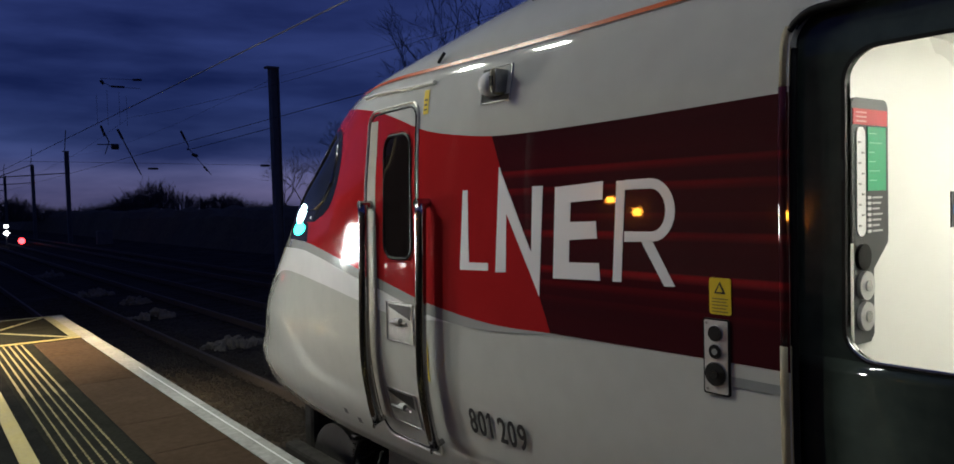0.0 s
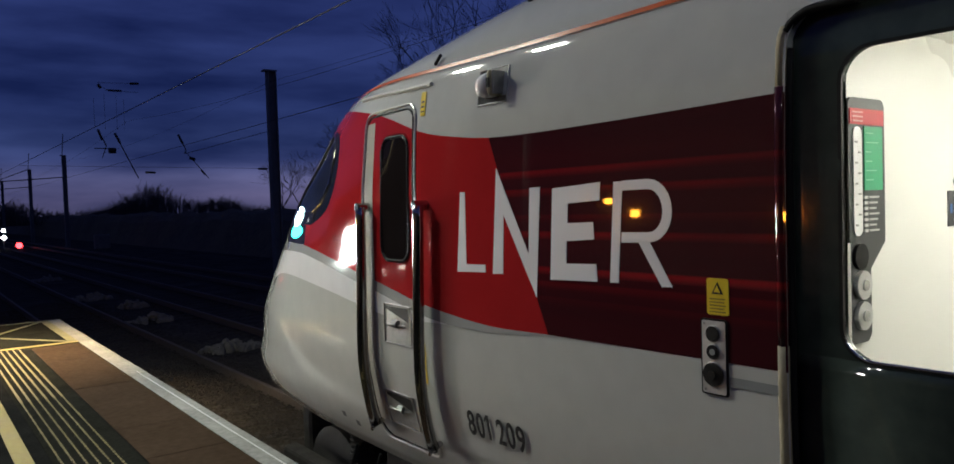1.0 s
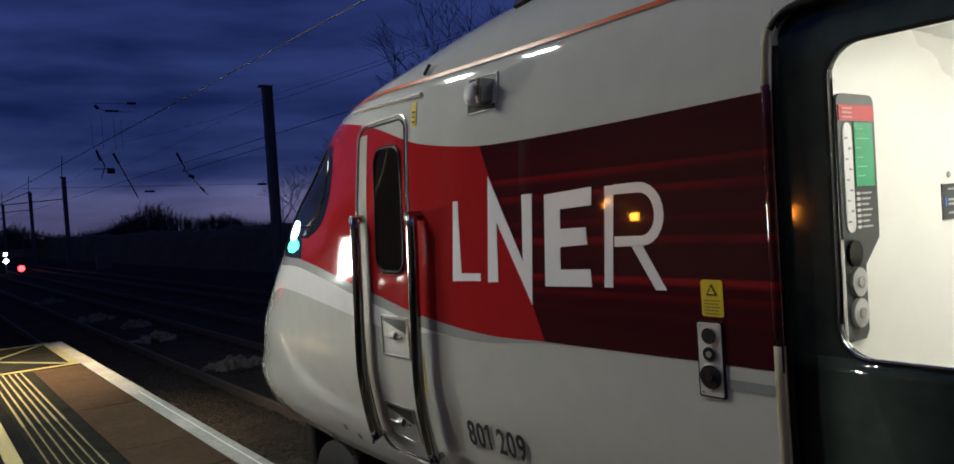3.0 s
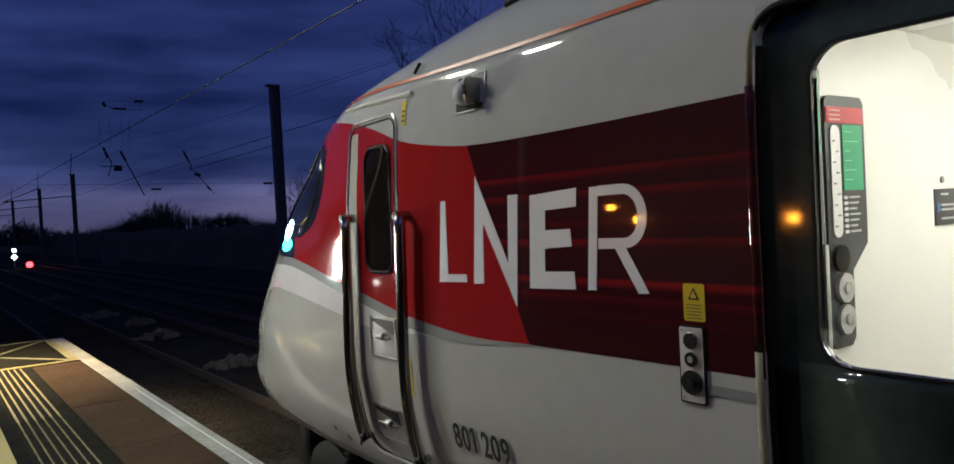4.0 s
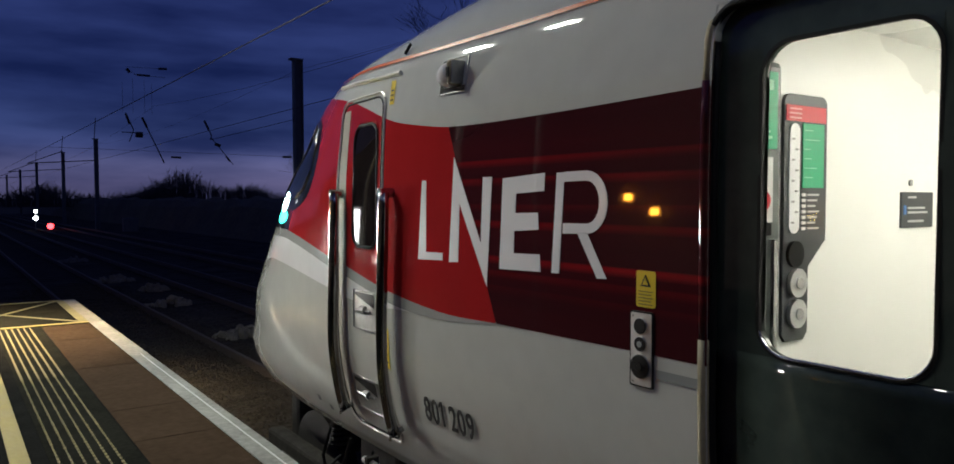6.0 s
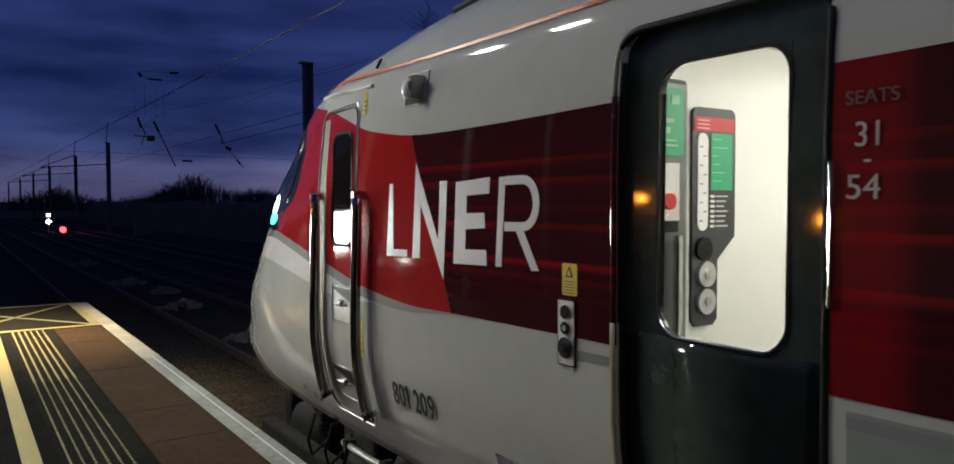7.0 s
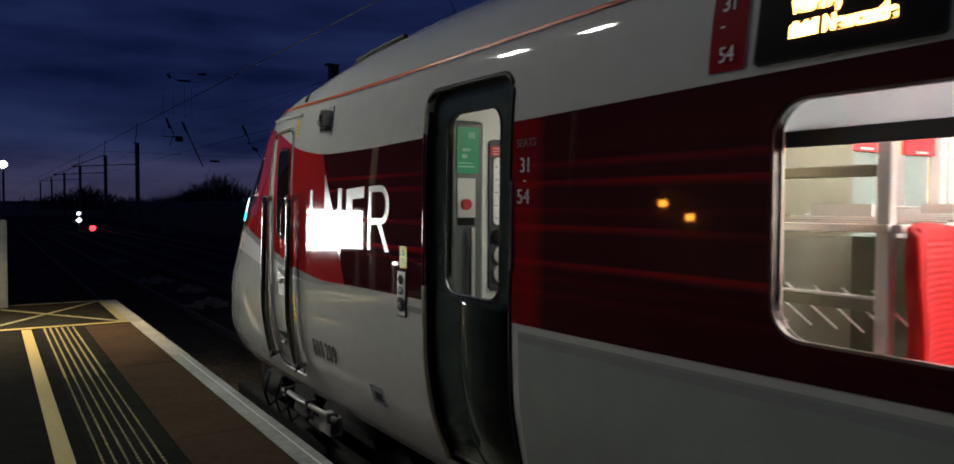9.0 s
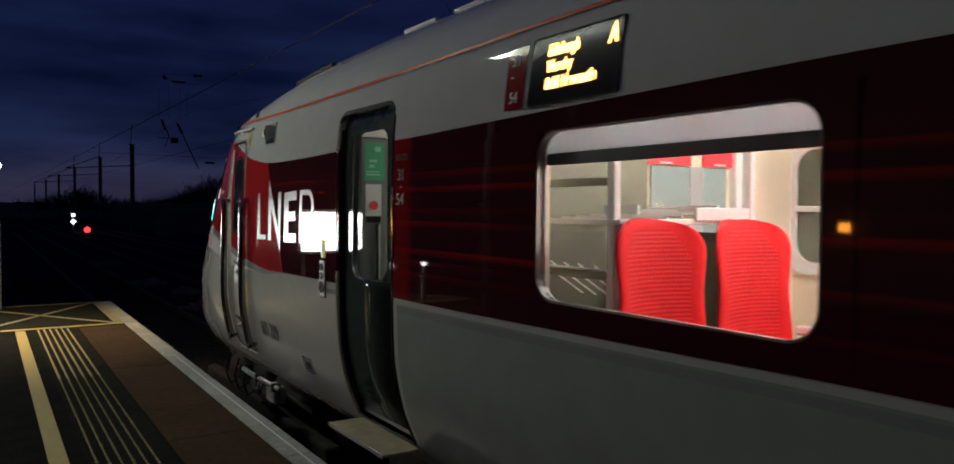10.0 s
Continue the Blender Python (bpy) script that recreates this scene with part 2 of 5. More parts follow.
M_SEATNUM = mat("dull_white_vinyl", (0.60, 0.55, 0.54), 0.25)
M_LOGOGREY = mat("faint_white_vinyl", (0.22, 0.13, 0.13), 0.25)
M_GRAB = mat("dark_polished_rail", (0.36, 0.35, 0.34), 0.14, metal=1.0, grain=0.2, gscale=12, spread=0.05)
M_INKSOFT = mat("faded_print", (0.30, 0.22, 0.02), 0.5)
M_STEPBOARD = mat("worn_step_metal", (0.36, 0.31, 0.20), 0.5, grain=0.3, gscale=15)
M_GREENSOFT = mat("pale_green_print", (0.25, 0.62, 0.42), 0.5)
M_PINK = mat("pale_red_print", (0.75, 0.35, 0.35), 0.5)
M_GREYPANEL = mat("grey_interior_panel", (0.13, 0.145, 0.14), 0.4, grain=0.1, gscale=6)
M_BLUE = mat("blue_print", (0.08, 0.2, 0.5), 0.5)
M_BLIND = mat("pale_blind", (0.62, 0.64, 0.66), 0.6)
_t = M_BLIND.node_tree.nodes.new("ShaderNodeBsdfTranslucent")
_t.inputs["Color"].default_value = (0.72, 0.77, 0.81, 1)
_m = M_BLIND.node_tree.nodes.new("ShaderNodeMixShader")
_m.inputs[0].default_value = 0.7
M_BLIND.node_tree.links.new(M_BLIND.node_tree.nodes["Principled BSDF"].outputs[0], _m.inputs[1])
M_BLIND.node_tree.links.new(_t.outputs[0], _m.inputs[2])
M_BLIND.node_tree.links.new(_m.outputs[0], M_BLIND.node_tree.nodes["Material Output"].inputs["Surface"])
M_FARGLASS = mat("dark_far_glass", (0.07, 0.07, 0.05), 0.2)
# yellow hatch paint, worn; greyed in colour for the different lamp light there
M_HATCH = mat("lamp_greyed_hatch_paint", (0.20, 0.19, 0.10), 0.7, grain=0.45, gscale=24, bump=0.3, bscale=90)
M_CLOTH = mat("plain_red_moquette", (0.37, 0.009, 0.011), 0.85, grain=0.06, gscale=60, spec=0.1)
M_JAMB = mat("pale_door_jamb", (0.36, 0.33, 0.28), 0.55, spec=0.15, grain=0.06, gscale=8)
M_SIGNGREY = mat("silver_coach_sign", (0.8, 0.8, 0.8), 0.5)


M_OLIVERAIL = mat("olive_grey_metal", (0.16, 0.155, 0.115), 0.35, metal=0.3, grain=0.15, gscale=10)
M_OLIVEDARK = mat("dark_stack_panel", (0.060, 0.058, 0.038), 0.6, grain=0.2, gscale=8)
M_ENDDOOR = mat("grey_green_door", (0.16, 0.19, 0.18), 0.25)
M_REDSIGN = mat("dark_red_sign", (0.24, 0.012, 0.014), 0.2, spec=0.2)
M_DISPLAY = mat("black_display", (0.012, 0.011, 0.012), 0.25, spec=0.15)
M_STEELDARK = mat("dark_wheel_steel", (0.03, 0.027, 0.024), 0.7, metal=0.3, grain=0.3)
M_PALEPIPE = mat("pale_grey_metal", (0.40, 0.40, 0.38), 0.4, metal=0.2, grain=0.25, gscale=14)


# ---- mesh helpers ----
def obj(name, bm, material, smooth=False):
    me = bpy.data.meshes.new(name)
    bm.normal_update()
    bm.to_mesh(me)
    bm.free()
    me.materials.append(material)
    if smooth:
        me.shade_smooth()
    return new(name, me)


def part(name, bm, material, parent, label="", smooth=False):
    """One mesh, built in world places, under a thing or a part."""
    ob = obj(name, bm, material, smooth)
    ob.parent = parent
    if parent.parent is None:
        ob.location = -parent.location
    return tagged(ob, label) if label else ob


def thing(name, place, label, category, group="", kind=""):
    ob = new(name)
    ob.location = place
    return tagged(ob, label, category, group, kind)


def box(bm, x0, x1, y0, y1, z0, z1, bevel=0.0):
    vs = [bm.verts.new((x, y, z)) for x in (x0, x1) for y in (y0, y1) for z in (z0, z1)]
    fs = [bm.faces.new([vs[i] for i in q]) for q in ((0, 1, 3, 2), (4, 6, 7, 5), (0, 4, 5, 1), (2, 3, 7, 6), (0, 2, 6, 4), (1, 5, 7, 3))]
    if bevel:
        es = list({e for f in fs for e in f.edges})
        bmesh.ops.bevel(bm, geom=es, offset=bevel, segments=2, affect="EDGES", profile=0.5)
    return bm


def boxed(*a, bevel=0.0):
    return box(bmesh.new(), *a, bevel=bevel)


def tube(bm, pts, r, n=8, caps=True, taper=None):
    """A round bar along points."""
    pts = [Vector(p) for p in pts]
    rings = []
    for i, p in enumerate(pts):
        d = (pts[min(i + 1, len(pts) - 1)] - pts[max(i - 1, 0)]).normalized()
        a = d.cross(Vector((0, 0, 1)) if abs(d.z) < 0.9 else Vector((1, 0, 0))).normalized()
        b = d.cross(a)
        rr = r if taper is None else r + (taper - r) * i / (len(pts) - 1)
        rings.append([bm.verts.new(p + rr * (math.cos(k * math.tau / n) * a + math.sin(k * math.tau / n) * b)) for k in range(n)])
    for q, w in zip(rings, rings[1:]):
        for k in range(n):
            bm.faces.new((q[k], q[(k + 1) % n], w[(k + 1) % n], w[k]))
    if caps:
        bm.faces.new(rings[0][::-1])
        bm.faces.new(rings[-1])
    return bm


def tubed(pts, r, n=8, taper=None):
    return tube(bmesh.new(), pts, r, n, True, taper)


def disc(c, axis, r, thick, n=20):
    c, axis = Vector(c), Vector(axis)
    return tubed([c, c + axis * thick], r, n)


def prism(pts, x0, x1):
    """A flat outline in (y, z), given thickness in x from x0 (outside) to x1."""
    bm = bmesh.new()
    a = [bm.verts.new((x0, y, z)) for y, z in pts]
    b = [bm.verts.new((x1, y, z)) for y, z in pts]
    bm.faces.new(a)
    bm.faces.new(b[::-1])
    n = len(pts)
    for i in range(n):
        bm.faces.new((a[(i + 1) % n], a[i], b[i], b[(i + 1) % n]))
    bm.normal_update()
    bmesh.ops.triangulate(bm, faces=[f for f in bm.faces if len(f.verts) > 4])
    bmesh.ops.recalc_face_normals(bm, faces=bm.faces)
    return bm


def rounded(y0, y1, z0, z1, r, n=6):
    """A rounded rectangle's outline in (y, z)."""
    out = []
    for cy, cz, a0 in ((y1 - r, z1 - r, 0), (y0 + r, z1 - r, 90), (y0 + r, z0 + r, 180), (y1 - r, z0 + r, 270)):
        for k in range(n + 1):
            a = radians(a0 + 90 * k / n)
            out.append((cy + r * math.cos(a), cz + r * math.sin(a)))
    return out


def ring(outer, inner, x0, x1):
    """A frame between two outlines with as many points each, in (y, z), thick from x0 to x1. x may follow z."""
    bm = bmesh.new()
    f0 = x0 if callable(x0) else (lambda z: x0)
    f1 = x1 if callable(x1) else (lambda z: x1)
    L = [[bm.verts.new((f(z), y, z)) for y, z in o] for o, f in ((outer, f0), (inner, f0), (inner, f1), (outer, f1))]
    n = len(outer)
    for k in range(4):
        p, q = L[k], L[(k + 1) % 4]
        for i in range(n):
            j = (i + 1) % n
            bm.faces.new((p[i], p[j], q[j], q[i]))
    bmesh.ops.recalc_face_normals(bm, faces=bm.faces)
    return bm


# ---- the train's shape ----
PZ = [0.15, 0.30, 0.50, 0.80, 1.05, 1.30, 1.60, 1.90, 2.10, 2.25, 2.36, 2.46, 2.56, 2.64, 2.71, 2.76, 2.79]
PD = [0.205, 0.125, 0.050, 0.005, 0, 0, 0, 0.008, 0.03, 0.075, 0.14, 0.23, 0.36, 0.50, 0.68, 0.90, 1.20]
PU = [7.45, 7.50, 7.32, 7.14, 6.89, 6.59, 6.20, 5.67, 5.36, 4.99, 4.42, 3.91, 3.44, 3.01, 2.66, 2.31, 2.0]
PL = [4.0, 4.2, 4.3, 4.2, 4.1, 3.8, 3.4, 3.0, 2.6, 2.3, 2.1, 1.9, 1.8, 1.7, 1.6, 1.5, 1.4]
BACK, BEND = -18.4, 1.6


def smooth(z, ys):
    """A smooth curve through the levels of the shape."""
    z = min(max(z, PZ[0]), PZ[-1])
    i = max(k for k in range(len(PZ) - 1) if PZ[k] <= z)
    h = PZ[i + 1] - PZ[i]
    t = (z - PZ[i]) / h

    def slope(k):
        if k in (0, len(PZ) - 1):
            j = 0 if k == 0 else k - 1
            return (ys[j + 1] - ys[j]) / (PZ[j + 1] - PZ[j])
        a, b = (ys[k] - ys[k - 1]) / (PZ[k] - PZ[k - 1]), (ys[k + 1] - ys[k]) / (PZ[k + 1] - PZ[k])
        return 0 if a * b <= 0 else 2 * a * b / (a + b)
    m0, m1 = slope(i) * h, slope(i + 1) * h
    return (2 * t**3 - 3 * t**2 + 1) * ys[i] + (t**3 - 2 * t**2 + t) * m0 + (3 * t**2 - 2 * t**3) * ys[i + 1] + (t**3 - t**2) * m1


def half(u, z):
    """Half the train's width at u along it and height z."""
    tip, run = smooth(z, PU), smooth(z, PL)
    r = min(max((u - tip + run) / run, 0), 1)
    return (1.35 - smooth(z, PD)) * math.sqrt(max(1 - r ** 2.6, 0))


def side(u, z):
    return XC - half(u, z)


def skin(u, z, off=0.0):
    """A place on the near side, lifted off it by a little."""
    p = Vector((side(u, z), u, z))
    if not off:
        return p
    e = 0.01
    du = Vector((side(u + e, z) - side(u - e, z), 2 * e, 0))
    dz = Vector((side(u, z + e) - side(u, z - e), 0, 2 * e))
    n = dz.cross(du)
    n.normalize()
    if n.x > 0:
        n = -n
    return p + n * off


def sheet(f, ns, nt_, off):
    """A thin layer on the skin; f(s, t) gives (u, z)."""
    bm = bmesh.new()
    g = [[bm.verts.new(skin(*f(i / ns, j / nt_), off)) for j in range(nt_ + 1)] for i in range(ns + 1)]
    for i in range(ns):
        for j in range(nt_):
            bm.faces.new((g[i][j], g[i][j + 1], g[i + 1][j + 1], g[i + 1][j]))
    for f_ in bm.faces:
        f_.normal_update()
        if f_.normal.x > 0:
            f_.normal_flip()
    return bm


def curve(xs, ys):
    """A smooth function through a few points."""
    def f(x):
        if x <= xs[0]:
            return ys[0]
        if x >= xs[-1]:
            return ys[-1]
        i = max(k for k in range(len(xs) - 1) if xs[k] <= x)
        h = xs[i + 1] - xs[i]
        t = (x - xs[i]) / h
        m = [0.0] * len(xs)
        for k in range(1, len(xs) - 1):
            m[k] = (ys[k + 1] - ys[k - 1]) / (xs[k + 1] - xs[k - 1])
        return (2 * t**3 - 3 * t**2 + 1) * ys[i] + (t**3 - 2 * t**2 + t) * m[i] * h + (3 * t**2 - 2 * t**3) * ys[i + 1] + (t**3 - t**2) * m[i + 1] * h
    return f


DOOR = (0.485, 1.205, 0.26, 2.085)      # passenger doorway: along, along, foot, head
WIN = (-1.950, -0.745, 1.168, 1.817)     # saloon window
BAND_LOW = curve([-20, -2.3, -1.2, 0.3, 1.24, 2.2, 2.6, 3.1, 3.4, 3.6, 3.84, 4.11, 4.45, 4.83, 5.41, 6.2], [1.11, 1.091, 1.074, 1.055, 1.064, 1.055, 1.05, 1.097, 1.150, 1.187, 1.222, 1.268, 1.315, 1.345, 1.335, 1.30])
BAND_HIGH = curve([-20, -2.3, -1.2, 0.4, 1.21, 1.9, 2.5, 2.77, 3.08, 3.41, 3.66, 4.2, 4.6], [1.935, 1.914, 1.901, 1.870, 1.858, 1.846, 1.848, 1.872, 1.922, 2.02, 2.08, 2.155, 2.17])
GREY_HIGH = curve([2.2, 3.0, 3.4, 3.85, 4.32, 4.86, 5.36, 5.79, 6.3], [1.0, 0.985, 1.0, 1.046, 1.091, 1.122, 1.116, 1.04, 0.88])


# ---- the ground, tracks and platform ----
def ground_sheet():
    bm = bmesh.new()
    vs = [bm.verts.new(p) for p in ((-900, -900, -1.12), (900, -900, -1.12), (900, 1500, -1.12), (-900, 1500, -1.12))]
    bm.faces.new(vs)
    tagged(obj("ground", bm, M_BALLAST), "dark ballast and earth beside the railway tracks", "ground", kind="structure")


ground_sheet()


M_SLEEPER = mat("dirty_sleeper", (0.042, 0.037, 0.031), 0.95, grain=0.5, spec=0.1)


def track(x0):
    t = thing("railway_track", (x0, 0, RAIL - 0.2), "steel railway track on concrete sleepers in dark ballast", "railway track", "tracks", "structure")
    for sx in (-0.75, 0.75):
        part("rail", boxed(x0 + sx - 0.035, x0 + sx + 0.035, -30, 220, RAIL - 0.15, RAIL, bevel=0.012), M_RAILS, t)
    bm = bmesh.new()
    for i in range(-20, 130):
        y = i * 0.68
        box(bm, x0 - 1.25, x0 + 1.25, y - 0.13, y + 0.13, RAIL - 0.3, RAIL - 0.195)
    tagged(part("sleepers", bm, M_SLEEPER, t), kind="stuff")
    return t


for x0 in (XC, XC + 3.4, XC + 7.0):
    track(x0)


def ballast_stones():
    rnd = random.Random(3)
    bm = bmesh.new()
    for i in range(24000):
        x = rnd.uniform(1.9, 9.5) if i % 2 else rnd.uniform(1.85, 4.6)
        y = rnd.uniform(4.5, 26) if i % 3 else rnd.uniform(4.5, 14)
        s = rnd.uniform(0.010, 0.030)
        c = Vector((x, y, -1.12 + s * 0.3 + max(0, 0.16 - 0.12 * abs(x - XC))))
        v = [bm.verts.new(c + Vector((rnd.uniform(.6, 1.2) * a, rnd.uniform(.6, 1.2) * b, rnd.uniform(.5, 1) * d)) * s) for a, b, d in ((1, 0, 0), (0, 1, 0), (-1, 0, 0), (0, -1, 0), (0, 0, 1.2))]
        for k in range(4):
            bm.faces.new((v[k], v[(k + 1) % 4], v[4]))
    tagged(obj("ballast_stones", bm, M_STONE_DARK), "loose broken ballast stones along the track", "ballast", kind="stuff")


M_STONE_DARK = mat("ballast_stone", (0.050, 0.043, 0.036), 0.95, grain=0.4, gscale=12, spec=0.0)
ballast_stones()


def rubble(x, y, r, seed):
    """A low pale heap of stone and dead grass between the tracks."""
    rnd = random.Random(seed)
    bm = bmesh.new()
    for k in range(60):
        a, d, s = rnd.uniform(0, math.tau), r * math.sqrt(rnd.random()), rnd.uniform(0.03, 0.10)
        m = Matrix.Translation((x + 1.3 * d * math.cos(a), y + d * math.sin(a), -1.10 + 0.22 * (1 - d / r) * rnd.random())) @ Euler((rnd.random() * 3, rnd.random() * 3, 0)).to_matrix().to_4x4() @ Matrix.Diagonal((s * 1.4, s, s * 0.7, 1))
        bmesh.ops.create_icosphere(bm, subdivisions=1, radius=1, matrix=m)
    for v in bm.verts:
        v.co += 0.03 * Vector((noise.noise(v.co * 9), noise.noise(v.co * 9 + Vector((7, 0, 0))), noise.noise(v.co * 9 + Vector((0, 7, 0)))))
    tagged(obj("rubble_heap", bm, M_STONE), "low heap of pale stones beside the track", "stone heap", "rubble heaps", "stuff")


for i, (x, y, r) in enumerate(((4.9, 14.9, 0.42), (4.8, 20.4, 0.4), (4.75, 27.5, 0.45), (4.8, 37.7, 0.5), (5.2, 24, 0.3))):
    rubble(x, y, r, i)

END = 13.40
HATCH = 10.72
platform = obj("platform", boxed(-7.5, EDGE - 0.05, -30, END, -1.12, 0.0), M_ASPHALT)
tagged(platform, "dark tarmac station platform", "platform", kind="structure")
face = obj("platform_face", boxed(EDGE - 0.05, EDGE - 0.02, -30, END, -1.12, -0.11), M_CONC)
tagged(face, "rough concrete platform wall", "platform wall", kind="structure")


def edge_coping():
    t = thing("platform_edge", (EDGE - 0.1, -10, 0), "worn white painted platform edge with a dirty joint line", "platform edge", kind="structure")
    y, rnd = -9.0, random.Random(5)
    while y < END - 0.01:
        y1 = min(y + 0.9, END)
        part("coping_stone", boxed(1.605, EDGE, y + 0.004, y1 - 0.004, -0.11, 0.006 + rnd.uniform(0, 0.004), bevel=0.006), M_EDGE, t)
        y = y1


edge_coping()
# pale strip painted in for the glint along the coping's groove
strip = obj("coping_glint", boxed(1.698, 1.706, 3.2, 8.2, 0.0, 0.0125), M_PALE)
tagged(strip, "thin pale strip for the glint of a groove in the platform edge", "metal strip", kind="structure")


def slabs():
    t = thing("brown_paving", (1.33, 0, 0), "row of brown paving slabs along the platform edge", "paving", kind="structure")
    y, rnd = 8.65 - 14 * 0.86, random.Random(8)
    while y < HATCH - 0.02:
        y1 = min(y + 0.86, HATCH)
        part("paving_slab", boxed(1.068, 1.600, y + 0.006, y1 - 0.006, -0.05, 0.005 + rnd.uniform(-0.002, 0.003), bevel=0.004), M_SLAB, t)
        y = y1


slabs()


def tactile():
    t = thing("tactile_strip", (0.8, 0, 0), "black tactile paving strip with worn yellow ribs", "tactile paving", kind="structure")
    part("base_strip", boxed(0.585, 1.055, -9, HATCH, -0.02, 0.004), M_TACTILE, t)
    rnd = random.Random(4)
    for k in range(6):
        x = 0.628 + k * 0.0625
        bm = bmesh.new()
        y = -4.0
        while y < HATCH - 0.05:
            # nearer ribs are dotted and thinned to imitate the dimmer light there
            ln, gap = (0.036, 0.030) if y < 7.5 else (0.45, 0.006)
            y1 = min(y + ln, HATCH - 0.02)
            w = (0.0058 if y < 7.5 else 0.0085) + rnd.uniform(-0.0015, 0.0015)
            box(bm, x - w, x + w, y, y1, 0.003, 0.0085 + rnd.uniform(0, 0.001))
            y = y1 + gap
        part("rib", bm, M_RIB, t)


M_TACTILE = mat("black_tactile_paving", (0.018, 0.018, 0.015), 0.7, grain=0.35, gscale=30, bump=0.4, bscale=60, spec=0.0)
tactile()
line = obj("yellow_line", boxed(0.389, 0.492, -9, HATCH, -0.01, 0.004), M_YLINE)
tagged(line, "worn yellow painted safety line on the platform", "painted line", kind="structure")


def hatching():
    t = thing("yellow_hatching", (0.3, 12, 0), "yellow painted cross-hatching across the platform end", "painted marking", kind="structure")

    def stripe(x0, y0, x1, y1, w, z=0.009, mt=M_HATCH):
        d = Vector((x1 - x0, y1 - y0, 0)).normalized()
        n = Vector((-d.y, d.x, 0)) * w / 2
        bm = bmesh.new()
        a, b = Vector((x0, y0, z)), Vector((x1, y1, z))
        up = Vector((0, 0, 0.004))
        lo = [bm.verts.new(p) for p in (a - n, b - n, b + n, a + n)]
        hi = [bm.verts.new(p + up) for p in (a - n, b - n, b + n, a + n)]
        bm.faces.new(hi)
        for k in range(4):
            bm.faces.new((lo[k], lo[(k + 1) % 4], hi[(k + 1) % 4], hi[k]))
        part("stripe", bm, mt, t)

    part("dark_patch", boxed(-3.2, 1.602, HATCH + 0.003, END - 0.01, -0.02, 0.0075), M_TACTILE, t)
    stripe(-3.2, HATCH + 0.06, 1.60, HATCH + 0.06, 0.10, mt=M_YLINE)
    stripe(-3.2, END - 0.07, 1.60, END - 0.07, 0.10)
    stripe(1.55, HATCH + 0.12, 1.55, END - 0.13, 0.10)
    for k in range(3):
        x1 = 1.50 - k * 1.55
        x0 = x1 - 1.55
        stripe(x0, HATCH + 0.13, x1, END - 0.14, 0.062, 0.010)
        stripe(x1, HATCH + 0.13, x0, END - 0.14, 0.062, 0.0115)


hatching()

# ---- the train ----
train = thing("train_carriage", (XC, 0, RAIL), "white, red and maroon high-speed train driving carriage leaving the platform", "train")
NZ = sorted(set(list(np.linspace(0.15, 1.05, 14)) + list(np.linspace(1.05, 2.10, 13)) + list(np.linspace(2.10, 2.79, 26)) + [DOOR[2], DOOR[3], WIN[2], WIN[3]]))
NZ = [z for i, z in enumerate(NZ) if i == 0 or z - NZ[i - 1] > 0.002]
STRAIGHT = [BACK, -12, -7, -4, -2.6, WIN[0], WIN[1], -0.2, DOOR[0], DOOR[1], BEND]


def shell():
    bm = bmesh.new()

    def col(z):
        tip = smooth(z, PU)
        out = [(u, half(u, z)) for u in STRAIGHT]
        for k in range(1, 45):
            u = BEND + (tip - BEND) * math.sin(k / 44 * math.pi / 2)
            out.append((u, half(u, z)))
        return out

    rows = [col(z) for z in NZ]
    top, foot = [], []
    for s in (-1, 1):
        g = [[bm.verts.new((XC + s * h, u, z)) for u, h in row] for z, row in zip(NZ, rows)]
        top.append(g[-1])
        foot.append(g[0])
        for i in range(len(NZ) - 1):
            zm = (NZ[i] + NZ[i + 1]) / 2
            for j in range(len(rows[0]) - 1):
                um = (rows[i][j][0] + rows[i][j + 1][0]) / 2
                if s < 0 and j < len(STRAIGHT) - 1:
                    if any(a < um < b and c < zm < d for a, b, c, d in (DOOR, WIN)):
                        continue
                q = (g[i][j], g[i][j + 1], g[i + 1][j + 1], g[i + 1][j])
                bm.faces.new(q if s > 0 else q[::-1])
    for a, b in (top, foot):
        for j in range(len(a) - 1):
            bm.faces.new((a[j], b[j], b[j + 1], a[j + 1]))
    bmesh.ops.remove_doubles(bm, verts=bm.verts, dist=0.0005)
    bmesh.ops.recalc_face_normals(bm, faces=bm.faces)
    return bm


body = part("body_shell", shell(), M_WHITE, train, "glossy silver-white painted body shell", smooth=True)
part("end_wall", boxed(XC - 1.14, XC + 1.14, BACK - 0.05, BACK, 0.16, 2.6), M_GREY, train)


def band(name, material, u0, u1, lo, hi, n, off=0.002, label="", rows=8):
    return part(name, sheet(lambda s, t: (u0 + (u1 - u0) * s, lo(u0 + (u1 - u0) * s) + (hi(u0 + (u1 - u0) * s) - lo(u0 + (u1 - u0) * s)) * t), n, rows, off), material, train, label, True)


def slant(z):
    return 2.216 + (z - 1.061) * (2.560 - 2.216) / 0.782


